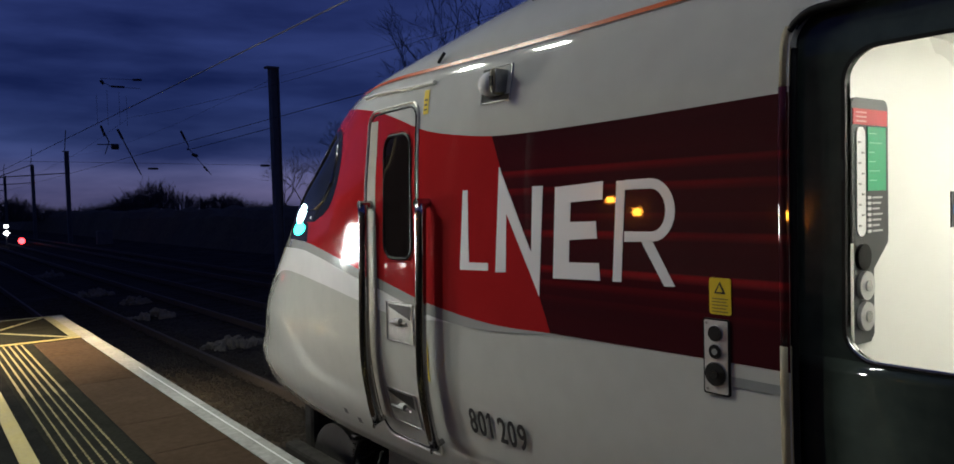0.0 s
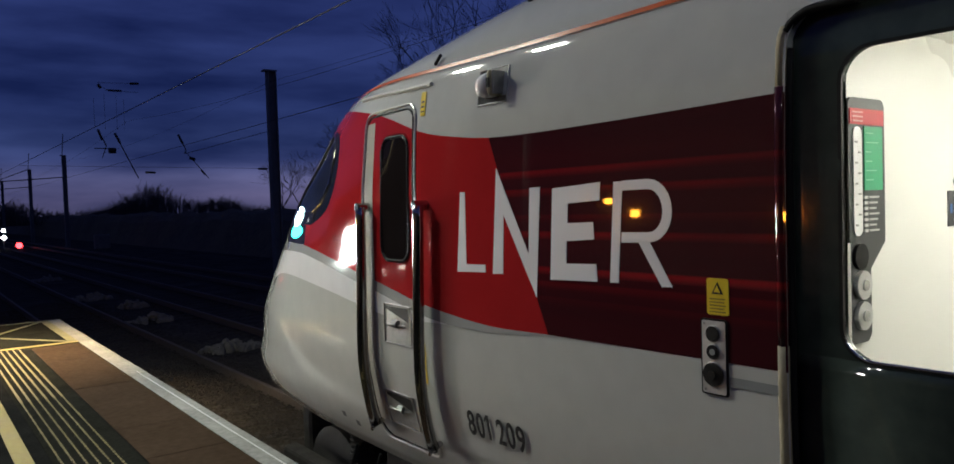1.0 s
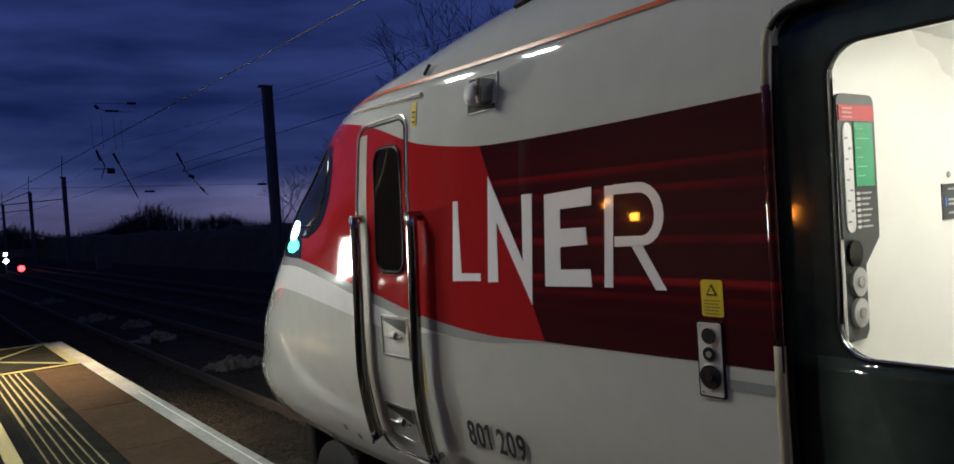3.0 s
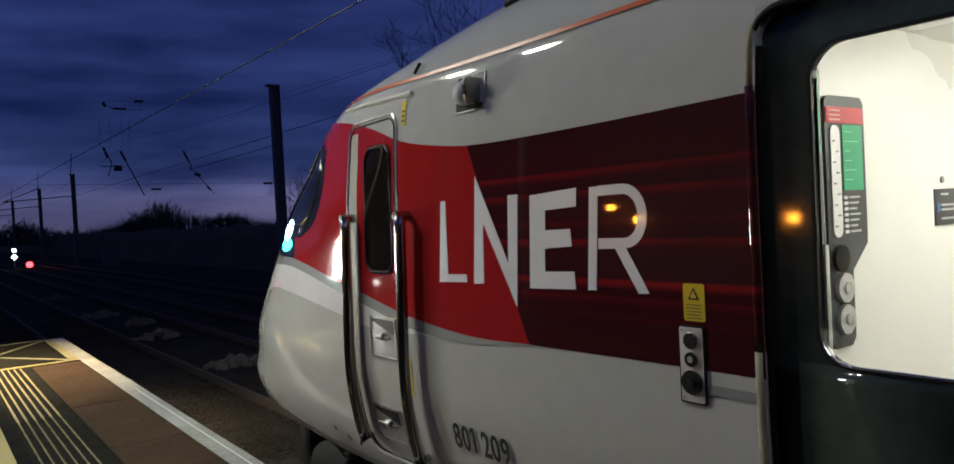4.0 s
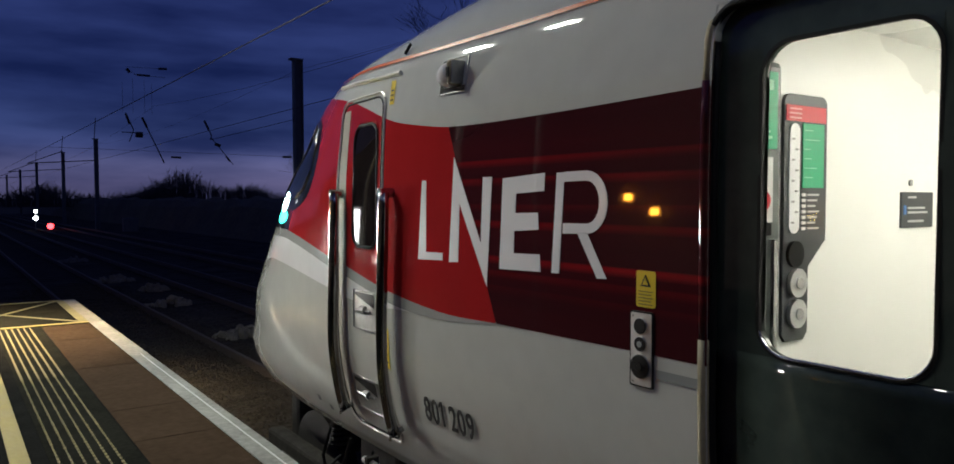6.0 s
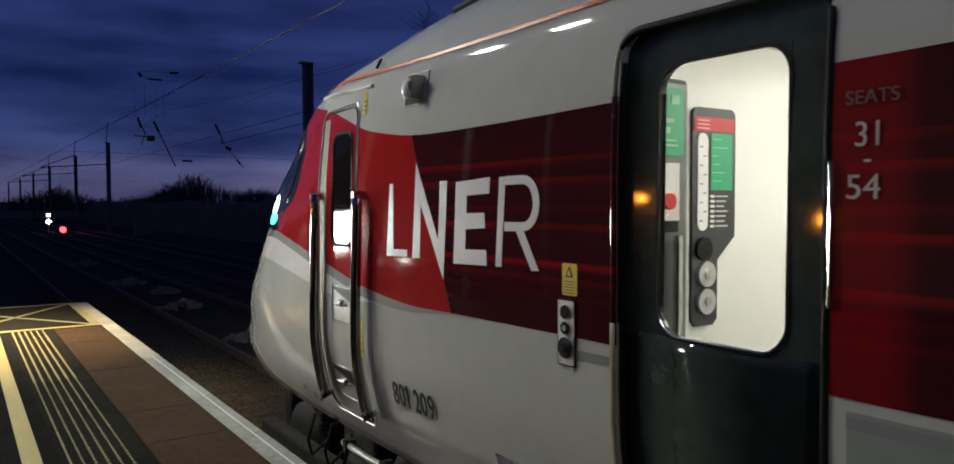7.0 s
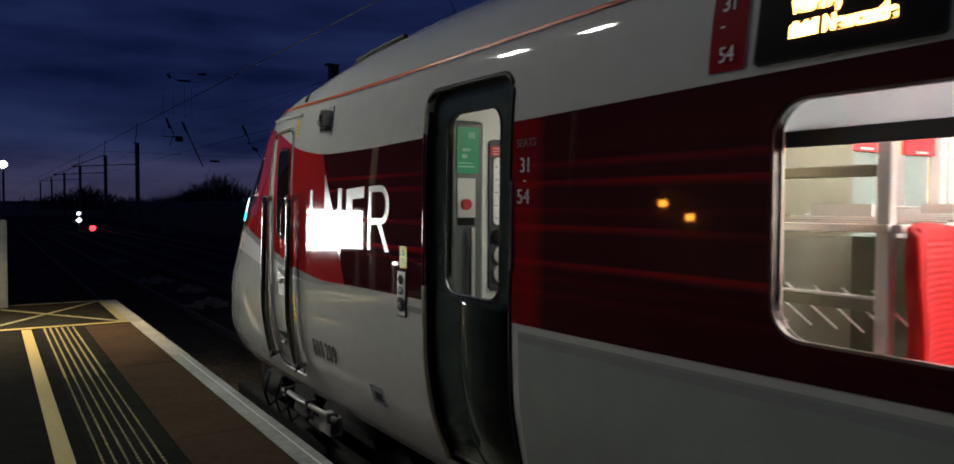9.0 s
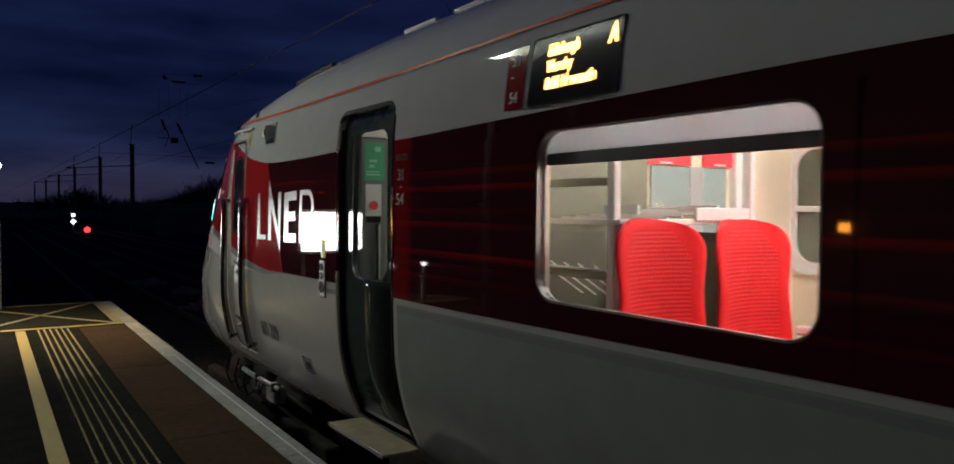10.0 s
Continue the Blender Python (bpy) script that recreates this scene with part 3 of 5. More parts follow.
# red field: from the slanted joint forward to the cab
def red_field(s, t):
    a, b = 2.2, 4.75
    u = a + (b - a) * s
    lo, hi = BAND_LOW(u), BAND_HIGH(u)
    z = lo + (hi - lo) * t
    j = slant(z)
    if u < 2.75:
        u = j + (2.75 - j) * (u - 2.2) / 0.55
        z = BAND_LOW(u) + (BAND_HIGH(u) - BAND_LOW(u)) * t
    return u, z


part("red_livery", sheet(red_field, 60, 14, 0.002), M_RED, train, "glossy red livery panel", True)


def maroon_field(s, t):
    z = BAND_LOW(1.8) + (BAND_HIGH(1.8) - BAND_LOW(1.8)) * t
    j = slant(z)
    u = DOOR[1] + (j - DOOR[1]) * s
    return u, BAND_LOW(u) + (BAND_HIGH(u) - BAND_LOW(u)) * t


part("maroon_livery", sheet(maroon_field, 16, 8, 0.002), M_MAROON, train, "dark maroon livery with fine red lines", True)
band("red_livery", M_FADE, 0.10, DOOR[0], BAND_LOW, BAND_HIGH, 4, label="red livery panel that sinks into the maroon")
band("maroon_livery", M_MAROON, WIN[1] + 0.09, 0.10, BAND_LOW, BAND_HIGH, 6)
band("maroon_livery", M_MAROON, BACK, WIN[0] - 0.09, BAND_LOW, BAND_HIGH, 24)
def drop(u):
    q = min(max((u - 2.0) / 1.1, 0), 1)
    return 1 - q * q * (3 - 2 * q)


# white and grey sweeps on the cab
def white_sweep(s, t):
    u = 2.0 + 4.5 * s
    top = BAND_LOW(u) - 0.055 * (1 - drop(u))
    q = min(max((u - 2.8) / 0.6, 0), 1)
    return u, top - (top - GREY_HIGH(max(u, 2.2))) * (q * q * (3 - 2 * q)) * (1 - t) - 0.0005 * (1 - t)


part("white_livery", sheet(white_sweep, 60, 6, 0.002), M_PALE, train, "bright white curved livery stripe", True)
band("grey_line", M_SWEEP, 2.0, 5.6, lambda u: BAND_LOW(u) - 0.055 * (1 - drop(u)) - 0.001, BAND_LOW, 60, 0.0024, rows=2)
band("grey_livery", M_LOWGREY, BACK, DOOR[0] - 0.06, lambda u: 0.17, lambda u: BAND_LOW(u) - 0.03, 24, 0.002, rows=14)
for u0, u1, n in ((BACK, DOOR[0] - 0.06, 24), (DOOR[1] + 0.03, 1.40, 2)):
    band("grey_line", M_GREY, u0, u1, lambda u: BAND_LOW(u) - 0.072, lambda u: BAND_LOW(u) - 0.042, n, 0.0035, rows=1)
ORANGE = curve([-20, -1, 0, 1, 2.2, 3.0, 3.6, 4.1, 4.6], [2.262, 2.255, 2.238, 2.222, 2.208, 2.212, 2.228, 2.225, 2.19])
band("orange_line", M_ORANGE, BACK, 4.75, lambda u: ORANGE(u) - 0.009, lambda u: ORANGE(u) + 0.009, 160, 0.006, "thin orange line along the roof edge", 1)

# windscreen: black glass that wraps the cab front
SCREEN = curve([1.44, 1.47, 1.53, 1.6, 1.75, 1.95, 2.04, 2.08], [4.98, 4.62, 4.36, 4.23, 4.15, 4.18, 4.26, 4.40])


def screen(s, t):
    z = 1.44 + 0.64 * t
    u0, u1 = SCREEN(z), smooth(z, PU) - 0.004
    return u0 + (u1 - u0) * math.sin(s * math.pi / 2), z


part("windscreen", sheet(screen, 26, 16, 0.003), M_DARKGLASS, train, "raked black glass windscreen wrapping the cab", True)


def skin_tube(pts, r, off, n=8):
    return tubed([skin(u, z, off) for u, z in pts], r, n)


part("window_trim", skin_tube([(5.16, 1.585), (4.9, 1.552), (4.55, 1.56), (4.38, 1.61), (4.27, 1.72), (4.25, 1.88), (4.30, 1.99), (4.36, 2.03)], 0.008, 0.006), M_CHROME, train, "thin bright trim round the cab side window")
# upper run of the same trim, blackened so it mirrors no bright sky
part("window_trim", skin_tube([(4.36, 2.03), (4.60, 1.96), (4.84, 1.84), (5.04, 1.70), (5.16, 1.585)], 0.008, 0.006), M_BLACK, train)
# headlamp cluster
def oval(s, t, u, z, ru, rz):
    a, b = 2 * s - 1, 2 * t - 1
    return u + ru * a * math.sqrt(1 - b * b / 2) - 0.6 * rz * b, z + rz * b * math.sqrt(1 - a * a / 2)


part("headlight", sheet(lambda s, t: oval(s, t, 4.98, 1.527, 0.15, 0.068), 10, 10, 0.006), M_HEAD, train, "lit white headlight", True)
part("headlight", sheet(lambda s, t: oval(s, t, 5.00, 1.425, 0.20, 0.045), 10, 10, 0.006), M_TEAL, train, "lit teal-tinted lower light", True)
part("headlight_bezel", sheet(lambda s, t: (4.72 + 0.66 * s, 1.345 + 0.125 * t), 12, 5, 0.0035), M_DARKGLASS, train, "", True)

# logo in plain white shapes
X_LOGO = XS - 0.004


def flat_shape(name, pts, material, x=X_LOGO, label="", parent=None, thick=0.0035):
    return part(name, prism(pts, x, x + thick), material, parent or train, label)


logo = [
    [(2.770, 1.627), (2.809, 1.272), (2.602, 1.279), (2.602, 1.312), (2.740, 1.309), (2.735, 1.627)],
    [(2.508, 1.718), (2.551, 1.275), (2.482, 1.279), (2.468, 1.525), (2.275, 1.196), (2.238, 1.630), (2.299, 1.630), (2.316, 1.366)],
    [(2.167, 1.622), (2.191, 1.272), (1.942, 1.279), (1.946, 1.342), (2.101, 1.338), (2.096, 1.422), (1.953, 1.431), (1.957, 1.493), (2.090, 1.490), (2.085, 1.563), (1.922, 1.571), (1.917, 1.636)],
]
for pts in logo:
    flat_shape("logo_shape", pts, M_LOGO, label="white vinyl logo shape")
# the last shape: an upright, a bowl and a leg
flat_shape("logo_shape", [(1.852, 1.634), (1.880, 1.280), (1.840, 1.281), (1.812, 1.634)], M_LOGO)
oc, ic = [], []
for k in range(13):
    a = radians(90 - 180 * k / 12)
    oc.append((1.700 - 0.098 * math.cos(a), 1.531 + 0.106 * math.sin(a)))
    ic.append((1.700 - 0.060 * math.cos(a), 1.531 + 0.072 * math.sin(a)))
oc, ic = [(1.812, 1.636)] + oc + [(1.822, 1.422)], [(1.815, 1.602)] + ic + [(1.820, 1.458)]
flat_shape("logo_shape", oc + ic[::-1], M_LOGO)
flat_shape("logo_shape", [(1.746, 1.426), (1.650, 1.279), (1.606, 1.281), (1.700, 1.430)], M_LOGO)


def words(name, body_text, u, z, size, material, parent, width, x=X_LOGO, spacing=1.0, label="", bold=0.0):
    """Lettering on the side, read from the platform; u is its start."""
    c = bpy.data.curves.new(name, "FONT")
    c.body, c.size, c.extrude, c.space_character = body_text, size, 0.001, spacing
    c.offset = bold
    tmp = new("tmp", c)
    me = bpy.data.meshes.new_from_object(tmp.evaluated_get(bpy.context.evaluated_depsgraph_get()))
    bpy.data.objects.remove(tmp)
    left = min(v.co.x for v in me.vertices) if bold else 0
    stretch = width / (max(v.co.x for v in me.vertices) - left)
    for v in me.vertices:
        tx, ty, tz = v.co
        zz = z + ty
        v.co = (x - tz, u - (tx - left) * stretch, zz)
    me.materials.clear()
    me.materials.append(material)
    ob = new(name, me)
    ob.parent = parent
    if parent.parent is None:
        ob.location = -parent.location
    return tagged(ob, label) if label else ob


DIGIT = {"8": 0.054, "0": 0.054, "1": 0.028, "2": 0.052, "9": 0.054}
u = 2.806
for ch in "801 209":
    if ch == " ":
        u -= 0.038
        continue
    if ch == "1":
        w = DIGIT[ch]
        pts = [(u - w, 0.532), (u - w, 0.647), (u - w + 0.016, 0.647), (u + 0.004, 0.628), (u + 0.004, 0.612), (u - w + 0.016, 0.628), (u - w + 0.016, 0.532)]
        num = part("unit_number", prism(pts, X_LOGO, X_LOGO + 0.0015), M_INK, train)
    else:
        num = words("unit_number", ch, u, 0.532, 0.160, M_INK, train, DIGIT[ch], label="black painted unit number", bold=0.0025)
    for v in num.data.vertices:
        v.co.x += side(v.co.y, v.co.z) - XS - 0.003
    u -= DIGIT[ch] + 0.013
words("seat_lettering", "SEATS", 0.437, 1.762, 0.046, M_LOGOGREY, train, 0.128)
words("seat_lettering", "31", 0.416, 1.662, 0.084, M_SEATNUM, train, 0.062)
words("seat_lettering", "-", 0.392, 1.612, 0.07, M_SEATNUM, train, 0.018)
words("seat_lettering", "54", 0.436, 1.538, 0.084, M_SEATNUM, train, 0.086)


# ---- cab door, grab rails and steps ----
def cab_door():
    pts = rounded(3.150, 3.715, 0.30, 2.075, 0.075, 5)
    dense = []
    for (a, b), (c, d) in zip(pts, pts[1:] + pts[:1]):
        n = max(1, int(math.hypot(c - a, d - b) / 0.08))
        dense += [(a + (c - a) * k / n, b + (d - b) * k / n) for k in range(n)]
    dense.append(dense[0])
    door = part("cab_door", skin_tube(dense, 0.007, 0.002, 6), M_FRAMETRIM, train, "bright metal edged cab door")
    part("door_gap", skin_tube([(u + (0.02 if u < 3.43 else -0.02), z + (0.02 if z < 1 else -0.02)) for u, z in dense], 0.006, 0.001, 6), M_BLACK, door)
    part("door_jamb", sheet(lambda s, t: (3.590 + 0.105 * s, 0.42 + 1.60 * t), 3, 24, 0.004), M_JAMB, door, "pale door jamb")
    def pill(s, t):
        z = 1.303 + 0.618 * t
        cut = 0.075 - math.sqrt(max(0.075 ** 2 - max(0, 0.075 - min(z - 1.303, 1.921 - z)) ** 2, 0))
        return 3.218 + cut + (0.275 - 2 * cut) * s, z

    part("door_window", sheet(pill, 4, 40, 0.004), M_CABGLASS, door, "narrow dark glass door window", True)
    wr = rounded(3.215, 3.496, 1.30, 1.925, 0.078, 7)
    part("window_seal", tube(bmesh.new(), [skin(u, z, 0.004) for u, z in wr + wr[:1]], 0.009, 6), M_BLACK, door)
    wr = rounded(3.200, 3.511, 1.285, 1.940, 0.088, 7)
    part("window_frame", tube(bmesh.new(), [skin(u, z, 0.003) for u, z in wr + wr[:1]], 0.0035, 6), M_RED, door)
    for z0, z1, u0, u1 in ((0.872, 1.072, 3.225, 3.490), (0.425, 0.605, 3.275, 3.560)):
        stp = part("footstep", sheet(lambda s, t: (u0 + (u1 - u0) * s, z0 + (z1 - z0) * t), 4, 4, 0.003), M_STEPS, door, "recessed metal footstep")
        for q in ([(u0, z0), (u1, z0)], [(u0, z1), (u1, z1)], [(u0, z0), (u0, z1)], [(u1, z0), (u1, z1)]):
            part("step_edge", skin_tube(q, 0.0035, 0.004, 6), M_STEEL, stp)
        zm = (z0 + z1) / 2
        # flat black wedge for the shade under the recess's top edge
        part("step_shade", sheet(lambda s, t: (u0 + 0.02 + (u1 - u0 - 0.04) * s, z1 - 0.01 - 0.07 * t * (1 - 0.8 * s)), 4, 2, 0.006), M_BLACK, stp)
        part("step_bar", skin_tube([(u0 + 0.06, zm), (u1 - 0.03, zm - 0.005)], 0.007, 0.010, 8), M_STEEL, stp)
        part("step_bolt", skin_tube([(u0 + 0.16, zm + 0.005), (u0 + 0.11, zm + 0.005)], 0.020, 0.010, 10), M_STEEL, stp)


M_CABGLASS = mat("dark_cab_glass", (0.012, 0.009, 0.009), 0.03, spec=0.05)
M_FRAMETRIM = mat("silver_door_trim", (0.55, 0.54, 0.50), 0.3, metal=0.4)
M_STEPS = mat("grey_step_recess", (0.36, 0.36, 0.34), 0.35, metal=0.4, grain=0.3, gscale=20)
cab_door()
for uu in (3.640, 3.050):
    zs_ = [1.575 - (1.575 - 0.405) * k / 24 for k in range(25)]
    rail_pts = [(uu + (0.055 if uu < 3.4 else 0.04) * k / 24 * 1.1, z) for k, z in enumerate(zs_)]
    r = part("grab_rail", skin_tube(rail_pts, 0.028, 0.050, 14), M_GRAB, train, "long dark polished steel grab rail", True)
    for k, rr in ((0, 0.024), (24, 0.015)):
        u, z = rail_pts[k]
        part("rail_bracket", tubed([skin(u, z, 0.0), skin(u, z, 0.076)], rr, 12), M_GRAB, r)
    u, z = rail_pts[24]
    part("rail_bolt", disc(skin(u, z - 0.012, 0.078), (-1, 0, 0), 0.011, 0.006, 12), M_CHROME, r, "small bright bolt")
part("rain_gutter", skin_tube([(3.02, 2.142), (3.3, 2.150), (3.6, 2.165), (3.85, 2.172)], 0.011, 0.008, 6), M_FRAMETRIM, train, "metal rain gutter over the cab door")
for z0, z1, uu in ((2.00, 2.115, 3.085), (0.71, 0.91, 3.125)):
    st = part("warning_sticker", sheet(lambda s, t: (uu - 0.022 + 0.044 * s, z0 + (z1 - z0) * t), 1, 3, 0.003), M_YELLOW, train, "narrow yellow warning sticker with plain bars")
    for k in range(3):
        zz = z0 + (z1 - z0) * (0.15 + 0.2 * k)
        part("printed_bar", sheet(lambda s, t: (uu - 0.014 + 0.028 * s, zz + 0.008 * t), 1, 1, 0.004), M_INK, st)

# side camera
recess = part("camera_recess", sheet(lambda s, t: (2.445 + 0.195 * s, 1.992 + 0.148 * t), 3, 3, 0.003), M_WHITE, train, "recessed side camera mount")
for q in ([(2.445, 1.992), (2.64, 1.992)], [(2.445, 2.14), (2.64, 2.14)], [(2.445, 1.992), (2.445, 2.14)], [(2.64, 1.992), (2.64, 2.14)]):
    part("recess_edge", skin_tube(q, 0.0035, 0.004, 6), M_STEEL, recess)
# black strips laid flat stand for the shade inside the recess
part("recess_shade", sheet(lambda s, t: (2.590 + 0.047 * s, 1.995 + 0.142 * t), 1, 3, 0.004), M_BLACK, recess)
part("recess_shade", sheet(lambda s, t: (2.45 + 0.14 * s, 1.995 + 0.022 * t), 3, 1, 0.004), M_BLACK, recess)
cx = side(2.56, 2.07)
pod = [(2.618, 0.020), (2.614, 0.036), (2.602, 0.046), (2.580, 0.052), (2.512, 0.054)]
bm = bmesh.new()
loops = [[bm.verts.new((cx - 0.016 + 0.85 * r * math.cos(k * math.tau / 20), u, 2.070 + r * math.sin(k * math.tau / 20))) for k in range(20)] for u, r in pod]
for p, q in zip(loops, loops[1:]):
    for k in range(20):
        bm.faces.new((p[k], p[(k + 1) % 20], q[(k + 1) % 20], q[k]))
bm.faces.new(loops[0])
bm.faces.new(loops[-1][::-1])
bmesh.ops.recalc_face_normals(bm, faces=bm.faces)
cm = part("side_camera", bm, M_PALE, train, "rounded white side camera housing", True)
part("camera_hood", boxed(cx - 0.068, cx + 0.02, 2.478, 2.512, 2.016, 2.124, bevel=0.016), M_SEAL, cm, "dull beige camera hood")
part("hood_edge", boxed(cx - 0.062, cx + 0.02, 2.470, 2.479, 2.022, 2.118, bevel=0.004), M_STEEL, cm)
part("camera_lens", boxed(cx - 0.071, cx - 0.066, 2.486, 2.504, 2.05, 2.09), M_BLACK, cm)

# small roof details
part("roof_handle", tubed([skin(3.03, 2.235, 0.01), skin(2.99, 2.27, 0.02)], 0.008), M_BLACK, train, "small black roof handle")
part("roof_slot", skin_tube([(2.52, 2.445), (2.25, 2.49), (2.0, 2.52)], 0.022, 0.004, 6), M_INK, train, "dark slot in the roof")
for k in range(12):
    part("roof_rib", skin_tube([(1.35 - 0.62 * k, 2.655), (0.95 - 0.62 * k, 2.655)], 0.014, 0.008, 6), M_PALE, train)

# yellow notice and door control panel
flat_shape("door_notice", rounded(1.396, 1.474, 1.207, 1.320, 0.008, 3), M_YELLOW, label="yellow warning notice with plain bars")
flat_shape("printed_bar", [(1.435, 1.308), (1.455, 1.272), (1.415, 1.272)], M_INK, X_LOGO - 0.002)
flat_shape("printed_bar", [(1.435, 1.299), (1.447, 1.277), (1.423, 1.277)], M_YELLOW, X_LOGO - 0.003)
for k in range(5):
    flat_shape("printed_bar", [(1.463, 1.258 - 0.010 * k), (1.407 + 0.006 * (k % 2), 1.258 - 0.010 * k), (1.407 + 0.006 * (k % 2), 1.2545 - 0.010 * k), (1.463, 1.2545 - 0.010 * k)], M_INKSOFT, X_LOGO - 0.002)
panel = flat_shape("door_control", rounded(1.408, 1.492, 0.962, 1.188, 0.006, 3), M_PANEL, XS - 0.008, "brushed silver door control panel with round black buttons", thick=0.012)
part("panel_edge", ring(rounded(1.402, 1.498, 0.956, 1.194, 0.008, 3), rounded(1.408, 1.492, 0.962, 1.188, 0.006, 3), XS - 0.006, XS + 0.002), M_BLACK, panel)
for z, r in ((1.148, 0.024), (1.092, 0.022), (1.022, 0.037)):
    b = part("button", disc((XS - 0.008, 1.450, z), (-1, 0, 0), r, 0.007, 24), M_BLACK, panel, "round black button")
    part("button_ring", tube(bmesh.new(), [(XS - 0.010, 1.450 + r * math.cos(a * math.tau / 24), z + r * math.sin(a * math.tau / 24)) for a in range(25)], 0.0025, 6), M_STEEL, b)
part("button_dots", disc((XS - 0.015, 1.450, 1.092), (-1, 0, 0), 0.010, 0.002, 12), M_GREY, panel)
part("key_switch", disc((XS - 0.015, 1.450, 1.022), (-1, 0, 0), 0.014, 0.008), M_CHROME, panel)
for z in (1.178, 0.972):
    part("screw", disc((XS - 0.008, 1.482, z), (-1, 0, 0), 0.004, 0.002, 8), M_STEEL, panel)


# ---- passenger door ----
def door_curve(z):
    return side(0.8, z)


def wall_patch(u0, u1, z0, z1, off, n=20):
    """A panel that follows the side, set in by off, 12 mm thick."""
    bm = bmesh.new()
    g = []
    for i in range(n + 1):
        z = z0 + (z1 - z0) * i / n
        x = door_curve(z) + off
        g.append([bm.verts.new(p) for p in ((x, u0, z), (x, u1, z), (x + 0.03, u1, z), (x + 0.03, u0, z))])
    for a, b in zip(g, g[1:]):
        for k in range(4):
            bm.faces.new((a[k], a[(k + 1) % 4], b[(k + 1) % 4], b[k]))
    bm.faces.new(g[0][::-1])
    bm.faces.new(g[-1])
    bmesh.ops.recalc_face_normals(bm, faces=bm.faces)
    return bm


U0, U1, Z0, Z1 = DOOR
DW = (0.612, 1.066, 1.118, 1.954)      # its window
IN = 0.035
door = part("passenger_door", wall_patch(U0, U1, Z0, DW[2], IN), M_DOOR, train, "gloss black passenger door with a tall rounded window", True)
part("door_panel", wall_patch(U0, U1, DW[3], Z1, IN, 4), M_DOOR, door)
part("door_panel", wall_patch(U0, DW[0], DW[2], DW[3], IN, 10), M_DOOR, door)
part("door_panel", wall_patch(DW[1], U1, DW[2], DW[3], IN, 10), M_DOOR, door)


def subdivided_rect(y0, y1, z0, z1, n=6):
    """The rectangle's outline with as many points as rounded() gives."""
    out = []
    for cy, cz in ((y1, z1), (y0, z1), (y0, z0), (y1, z0)):
        out += [(cy, cz)] * (n + 1)
    return out


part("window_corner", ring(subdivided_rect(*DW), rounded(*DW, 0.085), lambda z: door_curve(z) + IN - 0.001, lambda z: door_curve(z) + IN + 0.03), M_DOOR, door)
part("window_seal", ring(rounded(DW[0] - 0.006, DW[1] + 0.006, DW[2] - 0.006, DW[3] + 0.006, 0.09), rounded(*[DW[0] + 0.004, DW[1] - 0.004, DW[2] + 0.004, DW[3] - 0.004], 0.082), lambda z: door_curve(z) + IN - 0.004, lambda z: door_curve(z) + IN + 0.01), M_BLACK, door, "thin black rubber window edge")
# chrome line along the foot only: stands for inside light on the ledge
ledge_pts = sorted((y, z) for y, z in rounded(DW[0] + 0.003, DW[1] - 0.003, DW[2] + 0.003, DW[3], 0.083) if z < DW[2] + 0.08)
part("ledge_glint", tubed([(door_curve(z) + IN - 0.003, y, z) for y, z in ledge_pts], 0.0035, 6), M_CHROME, door, "thin bright line for the light on the window ledge")
pane = part("window_pane", boxed(XS + IN + 0.012, XS + IN + 0.018, DW[0] - 0.01, DW[1] + 0.01, DW[2] - 0.01, DW[3] + 0.01), M_GLASS, door)
pane.visible_shadow = False
# doorway reveal, rounded at the head, with a cream seal
dpts = [(U1 + 0.012, Z0)] + [(U1 + 0.012, z) for z in np.linspace(0.4, 1.98, 16)] + [(U1 + 0.012 - 0.10 * (1 - math.cos(radians(a))), 1.985 + 0.10 * math.sin(radians(a))) for a in range(15, 91, 15)] + [(U0 - 0.012 + 0.10 * (1 - math.cos(radians(a))), 1.985 + 0.10 * math.sin(radians(a))) for a in range(90, 0, -15)] + [(U0 - 0.012, z) for z in np.linspace(1.98, 0.4, 16)] + [(U0 - 0.012, Z0)]
seal = [(side(u, z) + 0.010, u + (0.008 if u > 0.8 else -0.002), z + (0.006 if z > 2.0 else 0)) for u, z in dpts]
n0, n1 = sum(1 for p in dpts[:17] if p[1] < 1.06), sum(1 for p in dpts[:17] if p[1] < 1.87)
part("doorway_seal", tubed(seal[:n0 + 1], 0.018, 10), M_SEAL, train, "cream rubber doorway seal", True)
part("doorway_seal", tubed(seal[n0:n1 + 1], 0.0175, 10), M_MAROON, train, "maroon doorway seal", True)
n2 = sum(1 for p in dpts if p[0] > 0.8 or p[1] < 0)
part("doorway_seal", tubed(seal[n1:n2 - 4], 0.016, 10), M_SEAL, train, "cream rubber doorway seal", True)
part("doorway_seal", tubed([(x - 0.004, u + (0.012 if u < 0.6 else 0), z - (0.012 if z > 2.0 else 0)) for x, u, z in seal[n2 - 5:]], 0.014, 8), M_BLACK, train, "thin black doorway seal", True)
part("doorway_seal", tubed([(side(u, z) + 0.018, u - (0.016 if u > 0.8 else -0.016), z) for u, z in dpts if z < 2.0 and u > 0.8], 0.010, 8), M_BLACK, train, smooth=True)
